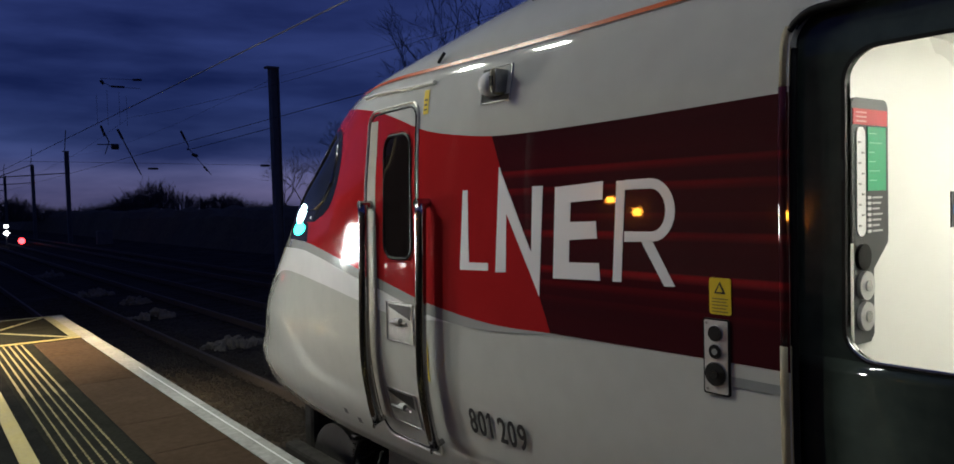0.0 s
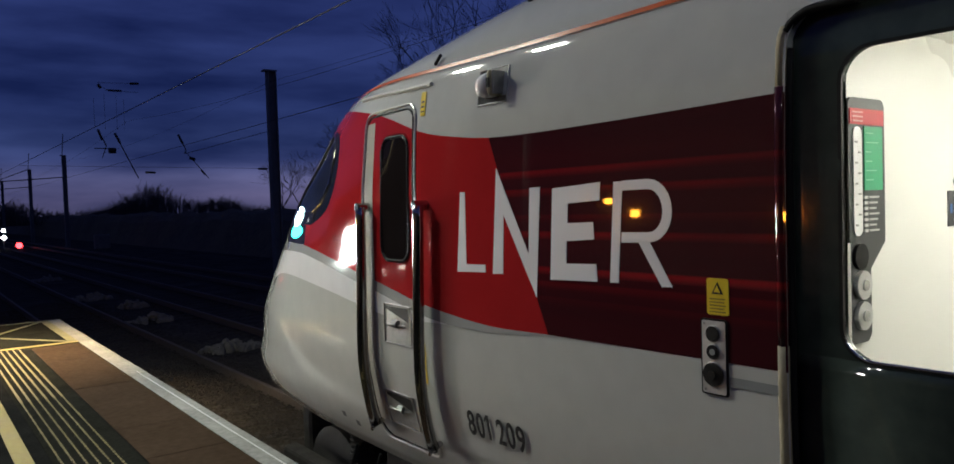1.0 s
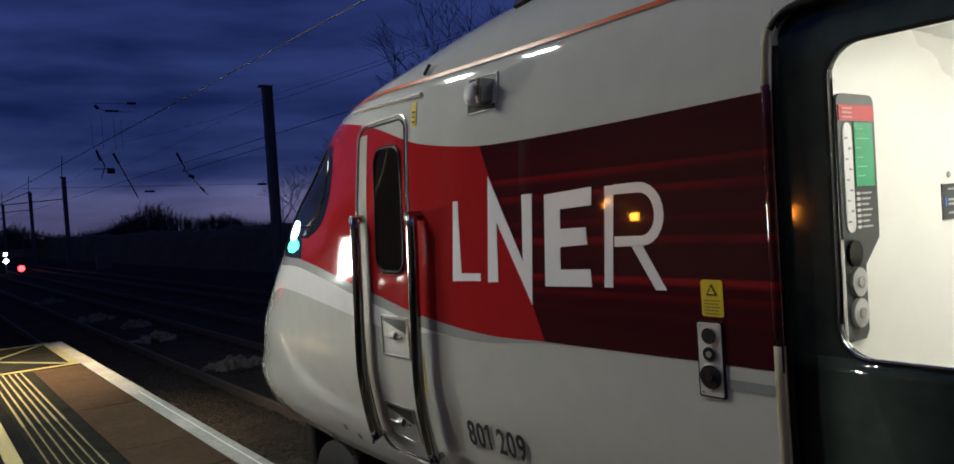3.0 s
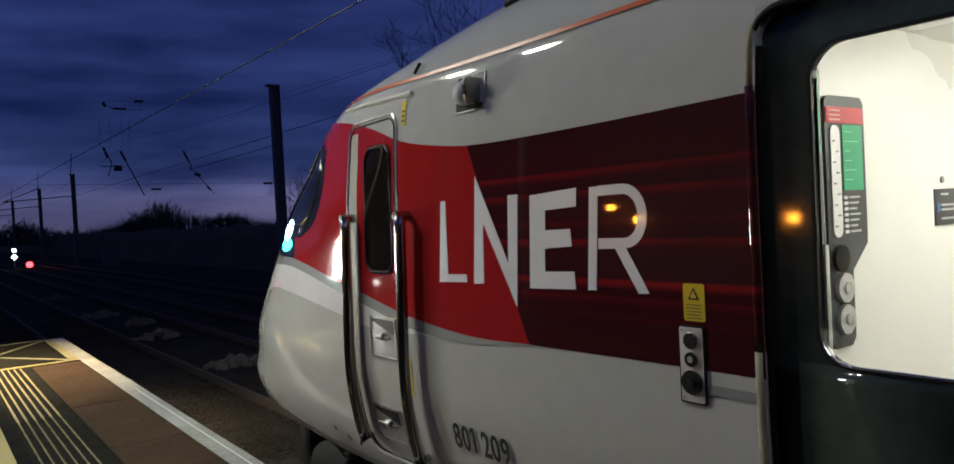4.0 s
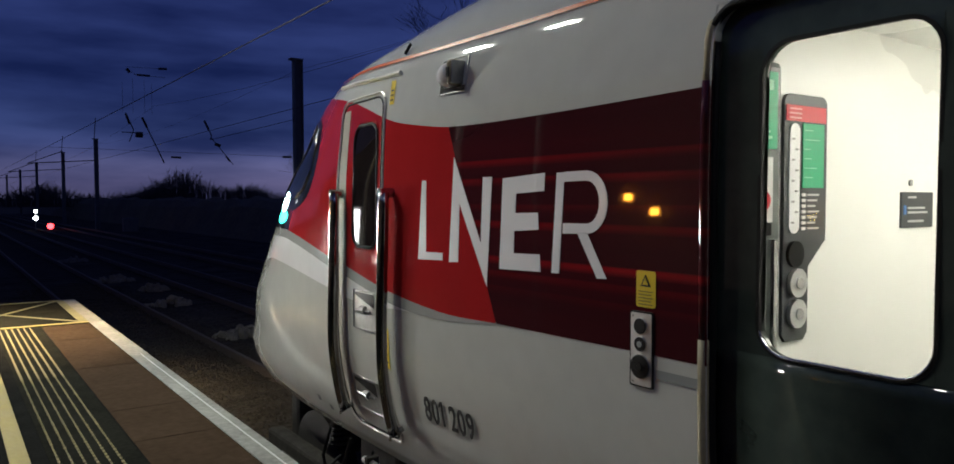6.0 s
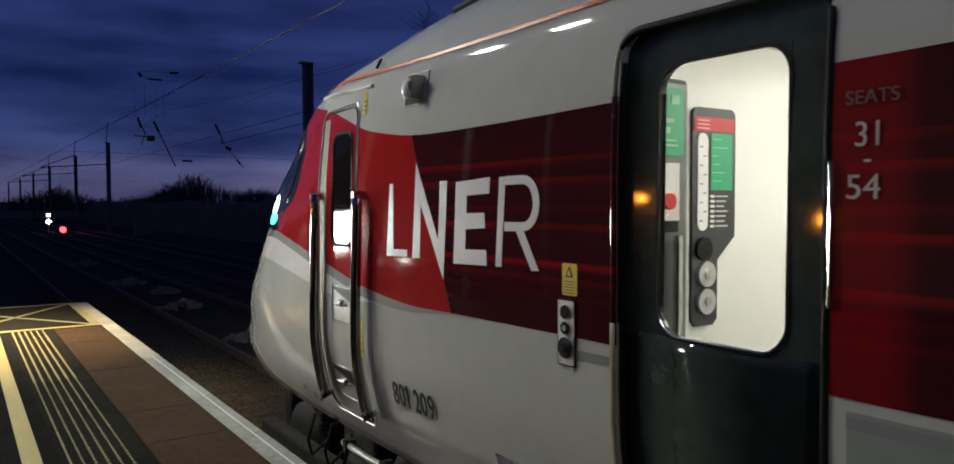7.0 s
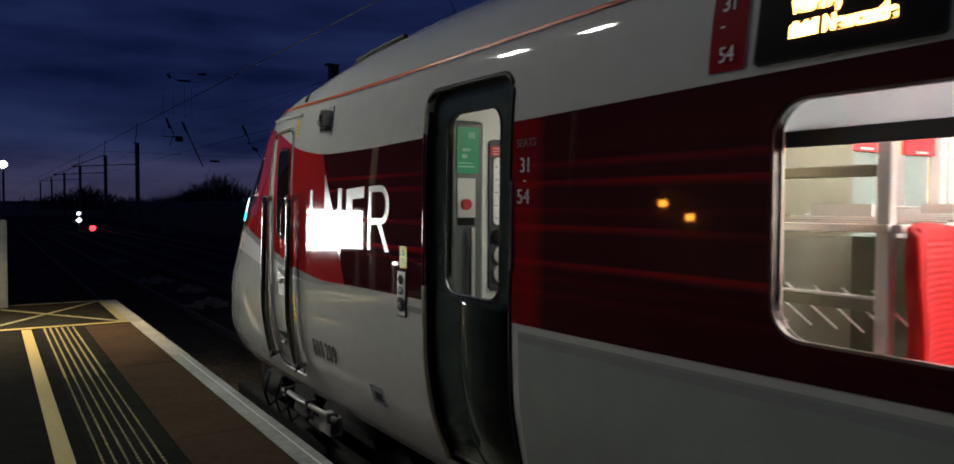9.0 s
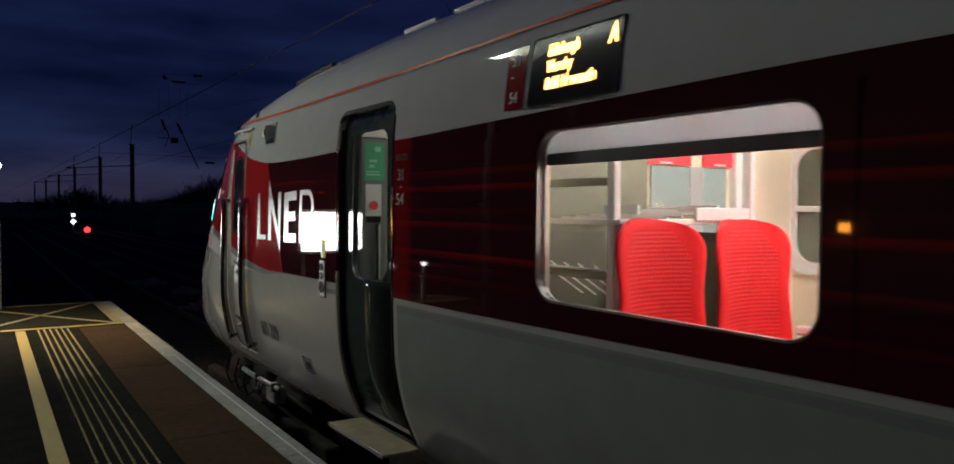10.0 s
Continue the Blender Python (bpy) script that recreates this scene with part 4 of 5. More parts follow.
for cu, sgn in ((U1, -1), (U0, 1)):
    pts = [(cu, Z1)] + [(cu + sgn * 0.10 * (1 - math.cos(radians(a))), 1.985 + 0.10 * math.sin(radians(a))) for a in range(0, 91, 15)]
    bm = prism(pts, 0.0015, 0.03)
    for v in bm.verts:
        v.co.x += side(0.8, v.co.z)
    part("doorway_corner", bm, M_WHITE, train)
part("doorway_head", boxed(XS + 0.045, XS + 0.10, U0, U1, Z1 - 0.012, Z1 + 0.010), M_BLACK, train)
part("door_edge_strip", tubed([(side(0.46, z) - 0.006, 0.470, z) for z in (1.27, 1.45, 1.63)], 0.006, 8), M_CHROME, train, "thin bright strip beside the door")
# step board under the door
step = part("door_step", boxed(XS - 0.075, XS + 0.14, 0.43, 1.16, 0.232, 0.246, bevel=0.003), M_STEPBOARD, train, "worn beige metal door step")
part("step_nosing", boxed(XS - 0.081, XS - 0.073, 0.43, 1.16, 0.226, 0.249, bevel=0.002), M_STEPS, step)

# ---- vestibule seen through the door ----
part("vestibule_wall", boxed(XS + 0.14, XS + 1.13, 1.235, 1.265, 0.36, 2.13), M_WALL, train, "bright white vestibule wall")
part("vestibule_wall", boxed(XS + 1.128, XS + 2.55, 1.25, 1.28, 0.33, 2.2), M_WALL, train)
part("vestibule_wall", boxed(XS + 2.50, XS + 2.53, 0.28, 1.25, 0.33, 2.2), M_WALL, train)
part("vestibule_wall", boxed(XS + 0.13, XS + 2.53, 0.25, 0.28, 0.36, 2.13), M_WALL, train)
part("vestibule_floor", boxed(XS + 0.16, XS + 2.50, 0.25, 1.30, 0.28, 0.33), M_FLOOR, train)
part("vestibule_ceiling", boxed(XS + 0.12, XS + 2.55, 0.25, 1.30, 2.12, 2.15), M_WALL, train)
part("vestibule_light", boxed(XS + 0.40, XS + 2.3, 0.31, 0.62, 2.105, 2.118), M_VESTLIGHT, train, "lit white ceiling panel")
P0 = XS + 0.385
bm = prism(rounded(-P0 - 0.235, -P0, 1.405, 1.87, 0.03), 1.222, 1.234)
for v in bm.verts:
    v.co = (-v.co.y, v.co.x, v.co.z)
bmesh.ops.recalc_face_normals(bm, faces=bm.faces)
plate = part("information_panel", bm, M_PLATE, train, "charcoal information panel with notices and buttons")
foot = [(-P0 - 0.235, 1.455), (-P0 - 0.235, 1.405), (-P0 - 0.138, 1.322), (-P0 - 0.138, 1.110), (-P0 - 0.115, 1.086), (-P0 - 0.020, 1.086), (-P0, 1.108), (-P0, 1.455)]
bm = prism(foot, 1.2228, 1.2345)
for v in bm.verts:
    v.co = (-v.co.y, v.co.x, v.co.z)
bmesh.ops.recalc_face_normals(bm, faces=bm.faces)
part("panel_foot", bm, M_PLATE, plate)
part("red_notice", boxed(P0 + 0.006, P0 + 0.225, 1.219, 1.223, 1.785, 1.835), M_REDNOTE, plate)
part("green_notice", boxed(P0 + 0.095, P0 + 0.215, 1.219, 1.223, 1.575, 1.780), M_GREEN, plate)
bm = prism(rounded(-P0 - 0.078, -P0 - 0.024, 1.43, 1.778, 0.026), 1.218, 1.2225)
for v in bm.verts:
    v.co = (-v.co.y, v.co.x, v.co.z)
bmesh.ops.recalc_face_normals(bm, faces=bm.faces)
route = part("route_strip", bm, M_PALE, plate, "white route diagram strip")
for k in range(9):
    part("printed_bar", boxed(P0 + 0.034 + 0.02 * (k % 2), P0 + 0.048 + 0.02 * (k % 2), 1.216, 1.219, 1.462 + 0.033 * k, 1.468 + 0.033 * k), M_STEEL, route)
for k in range(7):
    part("printed_bar", boxed(P0 + 0.095, P0 + 0.115, 1.219, 1.223, 1.548 - 0.018 * k, 1.558 - 0.018 * k), M_PALE, plate)
    part("printed_bar", boxed(P0 + 0.125, P0 + 0.19 - 0.01 * (k % 3), 1.219, 1.223, 1.550 - 0.018 * k, 1.556 - 0.018 * k), M_BUTTON, plate)
for k in range(6):
    part("printed_bar", boxed(P0 + 0.105, P0 + (0.150, 0.185, 0.135, 0.142, 0.170, 0.150)[k], 1.217, 1.220, 1.757 - 0.030 * k, 1.760 - 0.030 * k), M_GREENSOFT, plate)
for k in range(3):
    part("printed_bar", boxed(P0 + 0.02, P0 + 0.085, 1.217, 1.220, 1.821 - 0.014 * k, 1.826 - 0.014 * k), M_PINK, plate)
part("black_knob", disc((P0 + 0.055, 1.222, 1.365), (0, -1, 0), 0.042, 0.012), M_BLACK, plate)
for z in (1.273, 1.175):
    b = part("silver_button", disc((P0 + 0.068, 1.222, z), (0, -1, 0), 0.046, 0.014, 24), M_BUTTON, plate, "round silver push button")
    part("button_cap", disc((P0 + 0.068, 1.208, z), (0, -1, 0), 0.018, 0.006), M_CHROME, b)
# door pillar with emergency telephone notice
pil = part("door_pillar", boxed(XS + 0.135, XS + 0.335, 1.195, 1.236, 0.40, 1.955, bevel=0.02), M_GREYPANEL, train, "grey door pillar with a green notice and a red handle")
part("green_notice", boxed(XS + 0.170, XS + 0.300, 1.190, 1.196, 1.69, 1.92), M_GREEN, pil)
for k, (x0, x1, z0, z1) in enumerate(((0.235, 0.275, 1.865, 1.895), (0.20, 0.25, 1.80, 1.815), (0.20, 0.23, 1.765, 1.785), (0.18, 0.27, 1.72, 1.728), (0.18, 0.26, 1.738, 1.744))):
    part("printed_bar", boxed(XS + x0, XS + x1, 1.187, 1.191, z0, z1), M_GREENSOFT, pil)
part("handle_box", boxed(XS + 0.175, XS + 0.28, 1.190, 1.196, 1.47, 1.665), M_BUTTON, pil)
part("red_handle", disc((XS + 0.225, 1.190, 1.535), (0, -1, 0), 0.028, 0.012), M_REDNOTE, pil)
part("dark_slot", boxed(XS + 0.18, XS + 0.275, 1.190, 1.196, 1.43, 1.468), M_BLACK, pil)
part("vertical_grab_pole", tubed([(XS + 0.245, 1.165, 0.5), (XS + 0.245, 1.165, 1.42)], 0.016, 10), M_CHROME, pil)
sg = part("lavatory_sign", boxed(XS + 1.155, XS + 1.40, 1.240, 1.25, 1.43, 1.565, bevel=0.003), M_PLATE, train, "small dark notice with plain bars")
for k, (w, z) in enumerate(((0.06, 1.545), (0.13, 1.505), (0.15, 1.488), (0.12, 1.455))):
    part("printed_bar", boxed(XS + 1.20, XS + 1.20 + w, 1.237, 1.241, z - 0.004, z + 0.004), M_BUTTON, sg)
part("printed_bar", boxed(XS + 1.17, XS + 1.185, 1.237, 1.241, 1.48, 1.515), M_BLUE, sg)
part("lavatory_latch", disc((XS + 1.235, 1.25, 1.60), (0, -1, 0), 0.012, 0.006), M_STEEL, train)

# ---- saloon window and what is seen through it ----
a, b, c, d = WIN
big = (a - 0.09, b + 0.09, c - 0.035, d + 0.035)
band("maroon_livery", M_MAROON, a - 0.09, b + 0.09, lambda u: WIN[3] + 0.035, BAND_HIGH, 6)
band("maroon_livery", M_MAROON, a - 0.09, b + 0.09, BAND_LOW, lambda u: WIN[2] - 0.035, 6)
frame_ = part("window_surround", ring(subdivided_rect(*big), rounded(a, b, c, d, 0.10), XS - 0.0045, XS + 0.05), M_MAROON, train, "dark maroon surround of the saloon window")
part("window_reveal", ring(rounded(a - 0.012, b + 0.012, c - 0.012, d + 0.012, 0.11), rounded(a, b, c, d, 0.10), lambda z: side(0, z) + 0.002, lambda z: side(0, z) + 0.055), M_PALE, frame_, "white inner window lining")
part("window_gasket", ring(rounded(a, b, c, d, 0.10), rounded(a + 0.008, b - 0.008, c + 0.008, d - 0.008, 0.095), lambda z: side(0, z) + 0.0, lambda z: side(0, z) + 0.02), M_STEEL, frame_)
pane = part("window_pane", boxed(XS + 0.020, XS + 0.026, a - 0.01, b + 0.01, c - 0.01, d + 0.01), M_GLASS, frame_)
pane.visible_shadow = False
part("window_blind", boxed(XS + 0.06, XS + 0.075, a, b, 1.735, d + 0.02), M_BLIND, frame_, "pale rolled blind strip")
part("blind_rail", boxed(XS + 0.055, XS + 0.08, a, b, 1.690, 1.735, bevel=0.004), M_PLATE, frame_)
S0, S1 = -0.30, -9.0
part("saloon_floor", boxed(XS + 0.16, XS + 2.54, S1, S0, 0.28, 0.33), M_PLATE, train)
part("saloon_ceiling", boxed(XS + 0.12, XS + 2.55, S1, S0, 2.14, 2.17), M_WALL, train)
for x0 in (0.80, 1.62):
    part("ceiling_light", boxed(XS + x0, XS + x0 + 0.22, S1 + 0.2, S0 - 0.2, 2.125, 2.139), M_CEILLIGHT, train, "lit ceiling strip along the saloon")
part("saloon_lining", boxed(XS + 0.06, XS + 0.09, b + 0.02, S0, 0.66, 2.14), M_CREAM, train)
part("saloon_lining", boxed(XS + 0.06, XS + 0.09, S1, a - 0.02, 0.66, 2.14), M_CREAM, train)
part("saloon_lining", boxed(XS + 0.06, XS + 0.09, a - 0.02, b + 0.02, 0.66, c - 0.03), M_CREAM, train)
part("saloon_end", boxed(XS + 0.06, XS + 2.55, S1 - 0.03, S1, 0.66, 2.14), M_CREAM, train)
part("saloon_end", boxed(XS + 0.06, XS + 2.55, S0 - 0.015, S0, 0.66, 2.14), M_CREAM, train)
FX = XS + 2.24
far = part("far_side_lining", boxed(FX, FX + 0.03, S1, S0, 0.33, 2.14), M_CREAM, train, "cream lining of the far side")
for k in range(3):
    u = -0.33 - 1.55 * k
    part("far_window", boxed(FX - 0.012, FX - 0.004, u - 1.25, u, 1.20, 1.88), M_FARGLASS, far, "dark far-side window")
    part("far_window_frame", ring(rounded(u - 1.30, u + 0.05, 1.15, 1.94, 0.14), rounded(u - 1.24, u - 0.02, 1.22, 1.87, 0.11), FX - 0.03, FX - 0.004), M_PALE, far)
    part("window_ledge", boxed(FX - 0.06, FX - 0.012, u - 1.22, u - 0.03, 1.51, 1.545, bevel=0.006), M_PALE, far)
# luggage stack beside the window
lug = part("luggage_stack", boxed(XS + 0.20, XS + 0.95, -0.40, -0.36, 0.36, 2.0), M_OLIVE, train, "luggage stack with pale shelves and bars")
part("stack_post", boxed(XS + 0.215, XS + 0.25, -0.955, -0.915, 0.33, 2.14, bevel=0.006), M_PALE, lug)
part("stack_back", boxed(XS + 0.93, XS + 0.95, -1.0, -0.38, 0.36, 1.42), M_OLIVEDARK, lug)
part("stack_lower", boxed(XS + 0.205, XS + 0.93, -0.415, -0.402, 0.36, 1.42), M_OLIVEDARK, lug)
for z in (1.472, 0.95):
    for k in range(9):
        part("shelf_bar", tubed([(XS + 0.25 + 0.083 * k, -0.96, z + 0.0055 * k), (XS + 0.25 + 0.083 * k, -0.38, z + 0.0055 * k)], 0.006, 6), M_PALE, lug)
    part("shelf_edge", boxed(XS + 0.22, XS + 0.95, -0.985, -0.957, z - 0.012, z + 0.012, bevel=0.004), M_PALE, lug)
    part("shelf_edge", boxed(XS + 0.205, XS + 0.235, -0.957, -0.38, z - 0.012, z + 0.012, bevel=0.004), M_PALE, lug)
part("shelf_lip", boxed(XS + 0.952, XS + 0.967, -0.80, -0.37, 1.480, 1.532, bevel=0.004), M_PALE, lug)
part("stack_rail", boxed(XS + 0.215, XS + 0.245, -0.914, -0.38, 1.612, 1.645, bevel=0.006), M_OLIVERAIL, lug, "olive grey metal rail")
part("stack_rail", boxed(XS + 0.215, XS + 0.240, -0.914, -0.38, 1.245, 1.278, bevel=0.004), M_OLIVERAIL, lug)
part("rail_cap", boxed(XS + 0.212, XS + 0.243, -0.914, -0.38, 1.279, 1.287, bevel=0.002), M_PALE, lug)
part("shelf_lip", boxed(XS + 0.62, XS + 0.95, -1.000, -0.987, 1.475, 1.530, bevel=0.004), M_PALE, lug)
part("stack_post", boxed(XS + 0.955, XS + 0.99, -1.000, -0.965, 0.33, 2.14, bevel=0.006), M_PALE, lug)
for k in range(6):
    part("stack_bar", tubed([(XS + 0.24, -0.45 - 0.09 * k, 1.30), (XS + 0.50, -0.45 - 0.09 * k, 1.14)], 0.004, 5), M_PALE, lug)
for x0, u0 in ((0.62, -0.56), (0.80, -0.84)):
    part("shelf_card", boxed(XS + x0, XS + x0 + 0.012, u0 - 0.11, u0 + 0.11, 1.494, 1.540), M_PALE, lug)


def seat(x0, u, facing):
    """A moulded red seat; its back is at u and it faces along the train."""
    w, n, m = 0.485, 20, 40
    base = part("seat", boxed(x0 + 0.03, x0 + w - 0.03, *sorted((u, u + facing * 0.46)), 0.70, 0.80, bevel=0.03), M_CLOTH, train, "red moquette train seat with a high ribbed back", True)
    TOP, RC = 1.462, 0.125

    def face(s, j):
        """A point of the cushion's front, s across from -1 to 1, and the edge's roundness there."""
        if j <= 30:
            z, cut = 0.78 + (TOP - RC - 0.78) * j / 30, 0.0
        else:
            f = radians(90 * (j - 30) / (m - 30))
            z, cut = TOP - RC + RC * math.sin(f), RC * (1 - math.cos(f))
        t = (z - 0.78) / (TOP - 0.78)
        wid = w * (1.0 - 0.10 * math.exp(-((t - 0.60) / 0.20) ** 2)) - 1.5 * cut
        bulge = 0.075 * abs(s) ** 2.2 - 0.32 * max(0, abs(s) - 0.86) ** 1.5
        return Vector((x0 + w / 2 + s * wid / 2, u - facing * (0.08 + 0.02 * t) + facing * (0.02 + bulge - 0.35 * cut), z + 0.026 * t ** 3 * (1 - s * s))), cut

    bm = bmesh.new()
    front, rear = [], []
    for j in range(m + 1):
        row_f, row_r = [], []
        for i in range(n + 1):
            s = i / n * 2 - 1
            p, cut = face(s, j)
            row_f.append(bm.verts.new(p))
            row_r.append(bm.verts.new(p + Vector((0, -facing * (0.008 + 0.05 * (1 - s ** 4) * (1 - cut / RC * 0.7)), 0))))
        front.append(row_f), rear.append(row_r)
    for g in (front, rear):
        for j in range(m):
            for i in range(n):
                bm.faces.new((g[j][i], g[j][i + 1], g[j + 1][i + 1], g[j + 1][i]))
    for j in range(m):
        for i in (0, n):
            bm.faces.new((front[j][i], rear[j][i], rear[j + 1][i], front[j + 1][i]))
    for i in range(n):
        bm.faces.new((front[m][i], front[m][i + 1], rear[m][i + 1], rear[m][i]))
        bm.faces.new((front[0][i], front[0][i + 1], rear[0][i + 1], rear[0][i]))
    bmesh.ops.recalc_face_normals(bm, faces=bm.faces)
    back = part("backrest", bm, M_CLOTH, base, smooth=True)
    bm = bmesh.new()
    g = []
    for j in range(1, 36):
        h = 0.74 if j < 30 else 0.74 - 0.05 * (j - 29)
        g.append([bm.verts.new(face(-h + 2 * h * i / 12, j)[0] + Vector((0, facing * 0.004, 0))) for i in range(13)])
    for a, b in zip(g, g[1:]):
        for i in range(12):
            bm.faces.new((a[i], a[i + 1], b[i + 1], b[i]))
    part("ribbed_panel", bm, M_SEAT, back, "finely ribbed red back panel", True)
    part("armrest", boxed(x0 + w, x0 + w + 0.04, *sorted((u, u + facing * 0.38)), 0.99, 1.03, bevel=0.01), M_PALE, base, "pale grey armrest")
    part("seat_frame", boxed(x0 + 0.08, x0 + w - 0.08, *sorted((u, u + facing * 0.4)), 0.33, 0.70, bevel=0.01), M_PLATE, base)


for uu in (-1.11, -1.98, -2.85):
    for x0 in (XS + 0.098, XS + 0.632):
        seat(x0, uu, -1)
for uu in (-1.3, -2.2, -3.0):
    for x0 in (XS + 1.30, XS + 1.78):
        seat(x0, uu, -1)
# end wall of the saloon: glazed door, red signs above, pale posts
E0 = S0 - 0.016
door_ = part("end_door", boxed(XS + 1.05, XS + 1.62, E0 - 0.012, E0 - 0.002, 0.36, 1.745), M_ENDDOOR, train, "grey-green glazed saloon end door")
part("door_edge", boxed(XS + 1.33, XS + 1.43, E0 - 0.018, E0 - 0.012, 0.36, 1.745), M_BUTTON, door_)
for x0, x1 in ((1.02, 1.33), (1.43, 1.66)):
    sg = part("coach_sign", boxed(XS + x0, XS + x1, E0 - 0.020, E0 - 0.008, 1.750, 1.86), M_REDNOTE, train, "red interior sign with a plain white bar")
    part("printed_bar", boxed(XS + x0 + 0.08, XS + x0 + 0.17, E0 - 0.024, E0 - 0.020, 1.755, 1.765), M_PALE, sg)
for x0 in (1.66, 1.74):
    part("end_post", boxed(XS + x0, XS + x0 + 0.05, E0 - 0.05, E0 - 0.002, 0.36, 2.12, bevel=0.008), M_PALE, train, "pale upright post beside the end door")
part("overhead_rack", boxed(XS + 1.85, XS + 2.23, S1 + 0.3, -0.5, 1.93, 1.95), M_PALE, train)

# ---- outside signs on the carriage ----

def tilted(y0, y1, z0, z1, lift, name, material, parent, label=""):
    return part(name, sheet(lambda s, t: (y0 + (y1 - y0) * s, z0 + (z1 - z0) * t), 2, 12, lift), material, parent, label, True)


s1 = tilted(-0.650, -0.522, 1.918, 2.170, 0.004, "seat_sign", M_REDSIGN, train, "dark red seat number sign")
for txt, z in (("31", 2.095), ("-", 2.035), ("54", 1.945)):
    wob = words("seat_lettering", txt, -0.558, z, 0.066, M_SIGNGREY, s1, {"31": 0.045, "-": 0.014, "54": 0.055}[txt])
    for v in wob.data.vertices:
        v.co.x += side(0, v.co.z) - XS - 0.004
disp = tilted(-1.188, -0.688, 1.922, 2.180, 0.005, "destination_display", M_DISPLAY, train, "black destination display with amber dots")
part("display_frame", ring(rounded(-1.194, -0.682, 1.916, 2.186, 0.014, 3), rounded(-1.188, -0.688, 1.922, 2.180, 0.012, 3), lambda z: side(0, z) - 0.009, lambda z: side(0, z) + 0.01), M_BLACK, disp)


def amber(u0, u1, z, h, seed):
    """One row of amber dots, broken into uneven word-like bars."""
    rnd = random.Random(seed)
    bm = bmesh.new()
    u = u0
    while u > u1 + 0.008:
        w = rnd.choice((0.008, 0.012, 0.016))
        zt = z + h * rnd.choice((0.80, 0.84, 0.80, 1.0))
        vs = [bm.verts.new((side(0, q) - 0.0075, y, q)) for y, q in ((u, z), (u - w, z), (u - w, zt), (u, zt))]
        bm.faces.new(vs)
        u -= w + rnd.choice((0.0002, 0.0002, 0.0012))
    return tagged(part("amber_bar", bm, M_AMBER, disp, "amber lit row of dots"), kind="stuff")


def lit_words(txt, u, z, size, width):
    ob = words("amber_lettering", txt, u, z, size, M_AMBER, disp, width, bold=0.0022, label="amber lit lettering")
    for v in ob.data.vertices:
        v.co.x += side(0, v.co.z) - XS - 0.004


lit_words("Edinburgh", -0.792, 2.102, 0.062, 0.176)
lit_words("Waverley", -0.790, 2.040, 0.060, 0.150)
lit_words("Newcastle", -0.888, 1.976, 0.060, 0.190)
amber(-0.790, -0.870, 1.974, 0.044, 3)
lit_words("A", -1.125, 2.095, 0.100, 0.047)

# ---- underframe ----
uf = part("underframe", boxed(XC - 1.05, XC + 1.05, -18, 1.15, -0.55, 0.17, bevel=0.03), M_FRAME, train, "dark dirty underframe equipment")
part("obstacle_deflector", boxed(XC - 0.7, XC + 0.7, 5.9, 6.1, -0.70, 0.12, bevel=0.05), M_FRAME, uf)


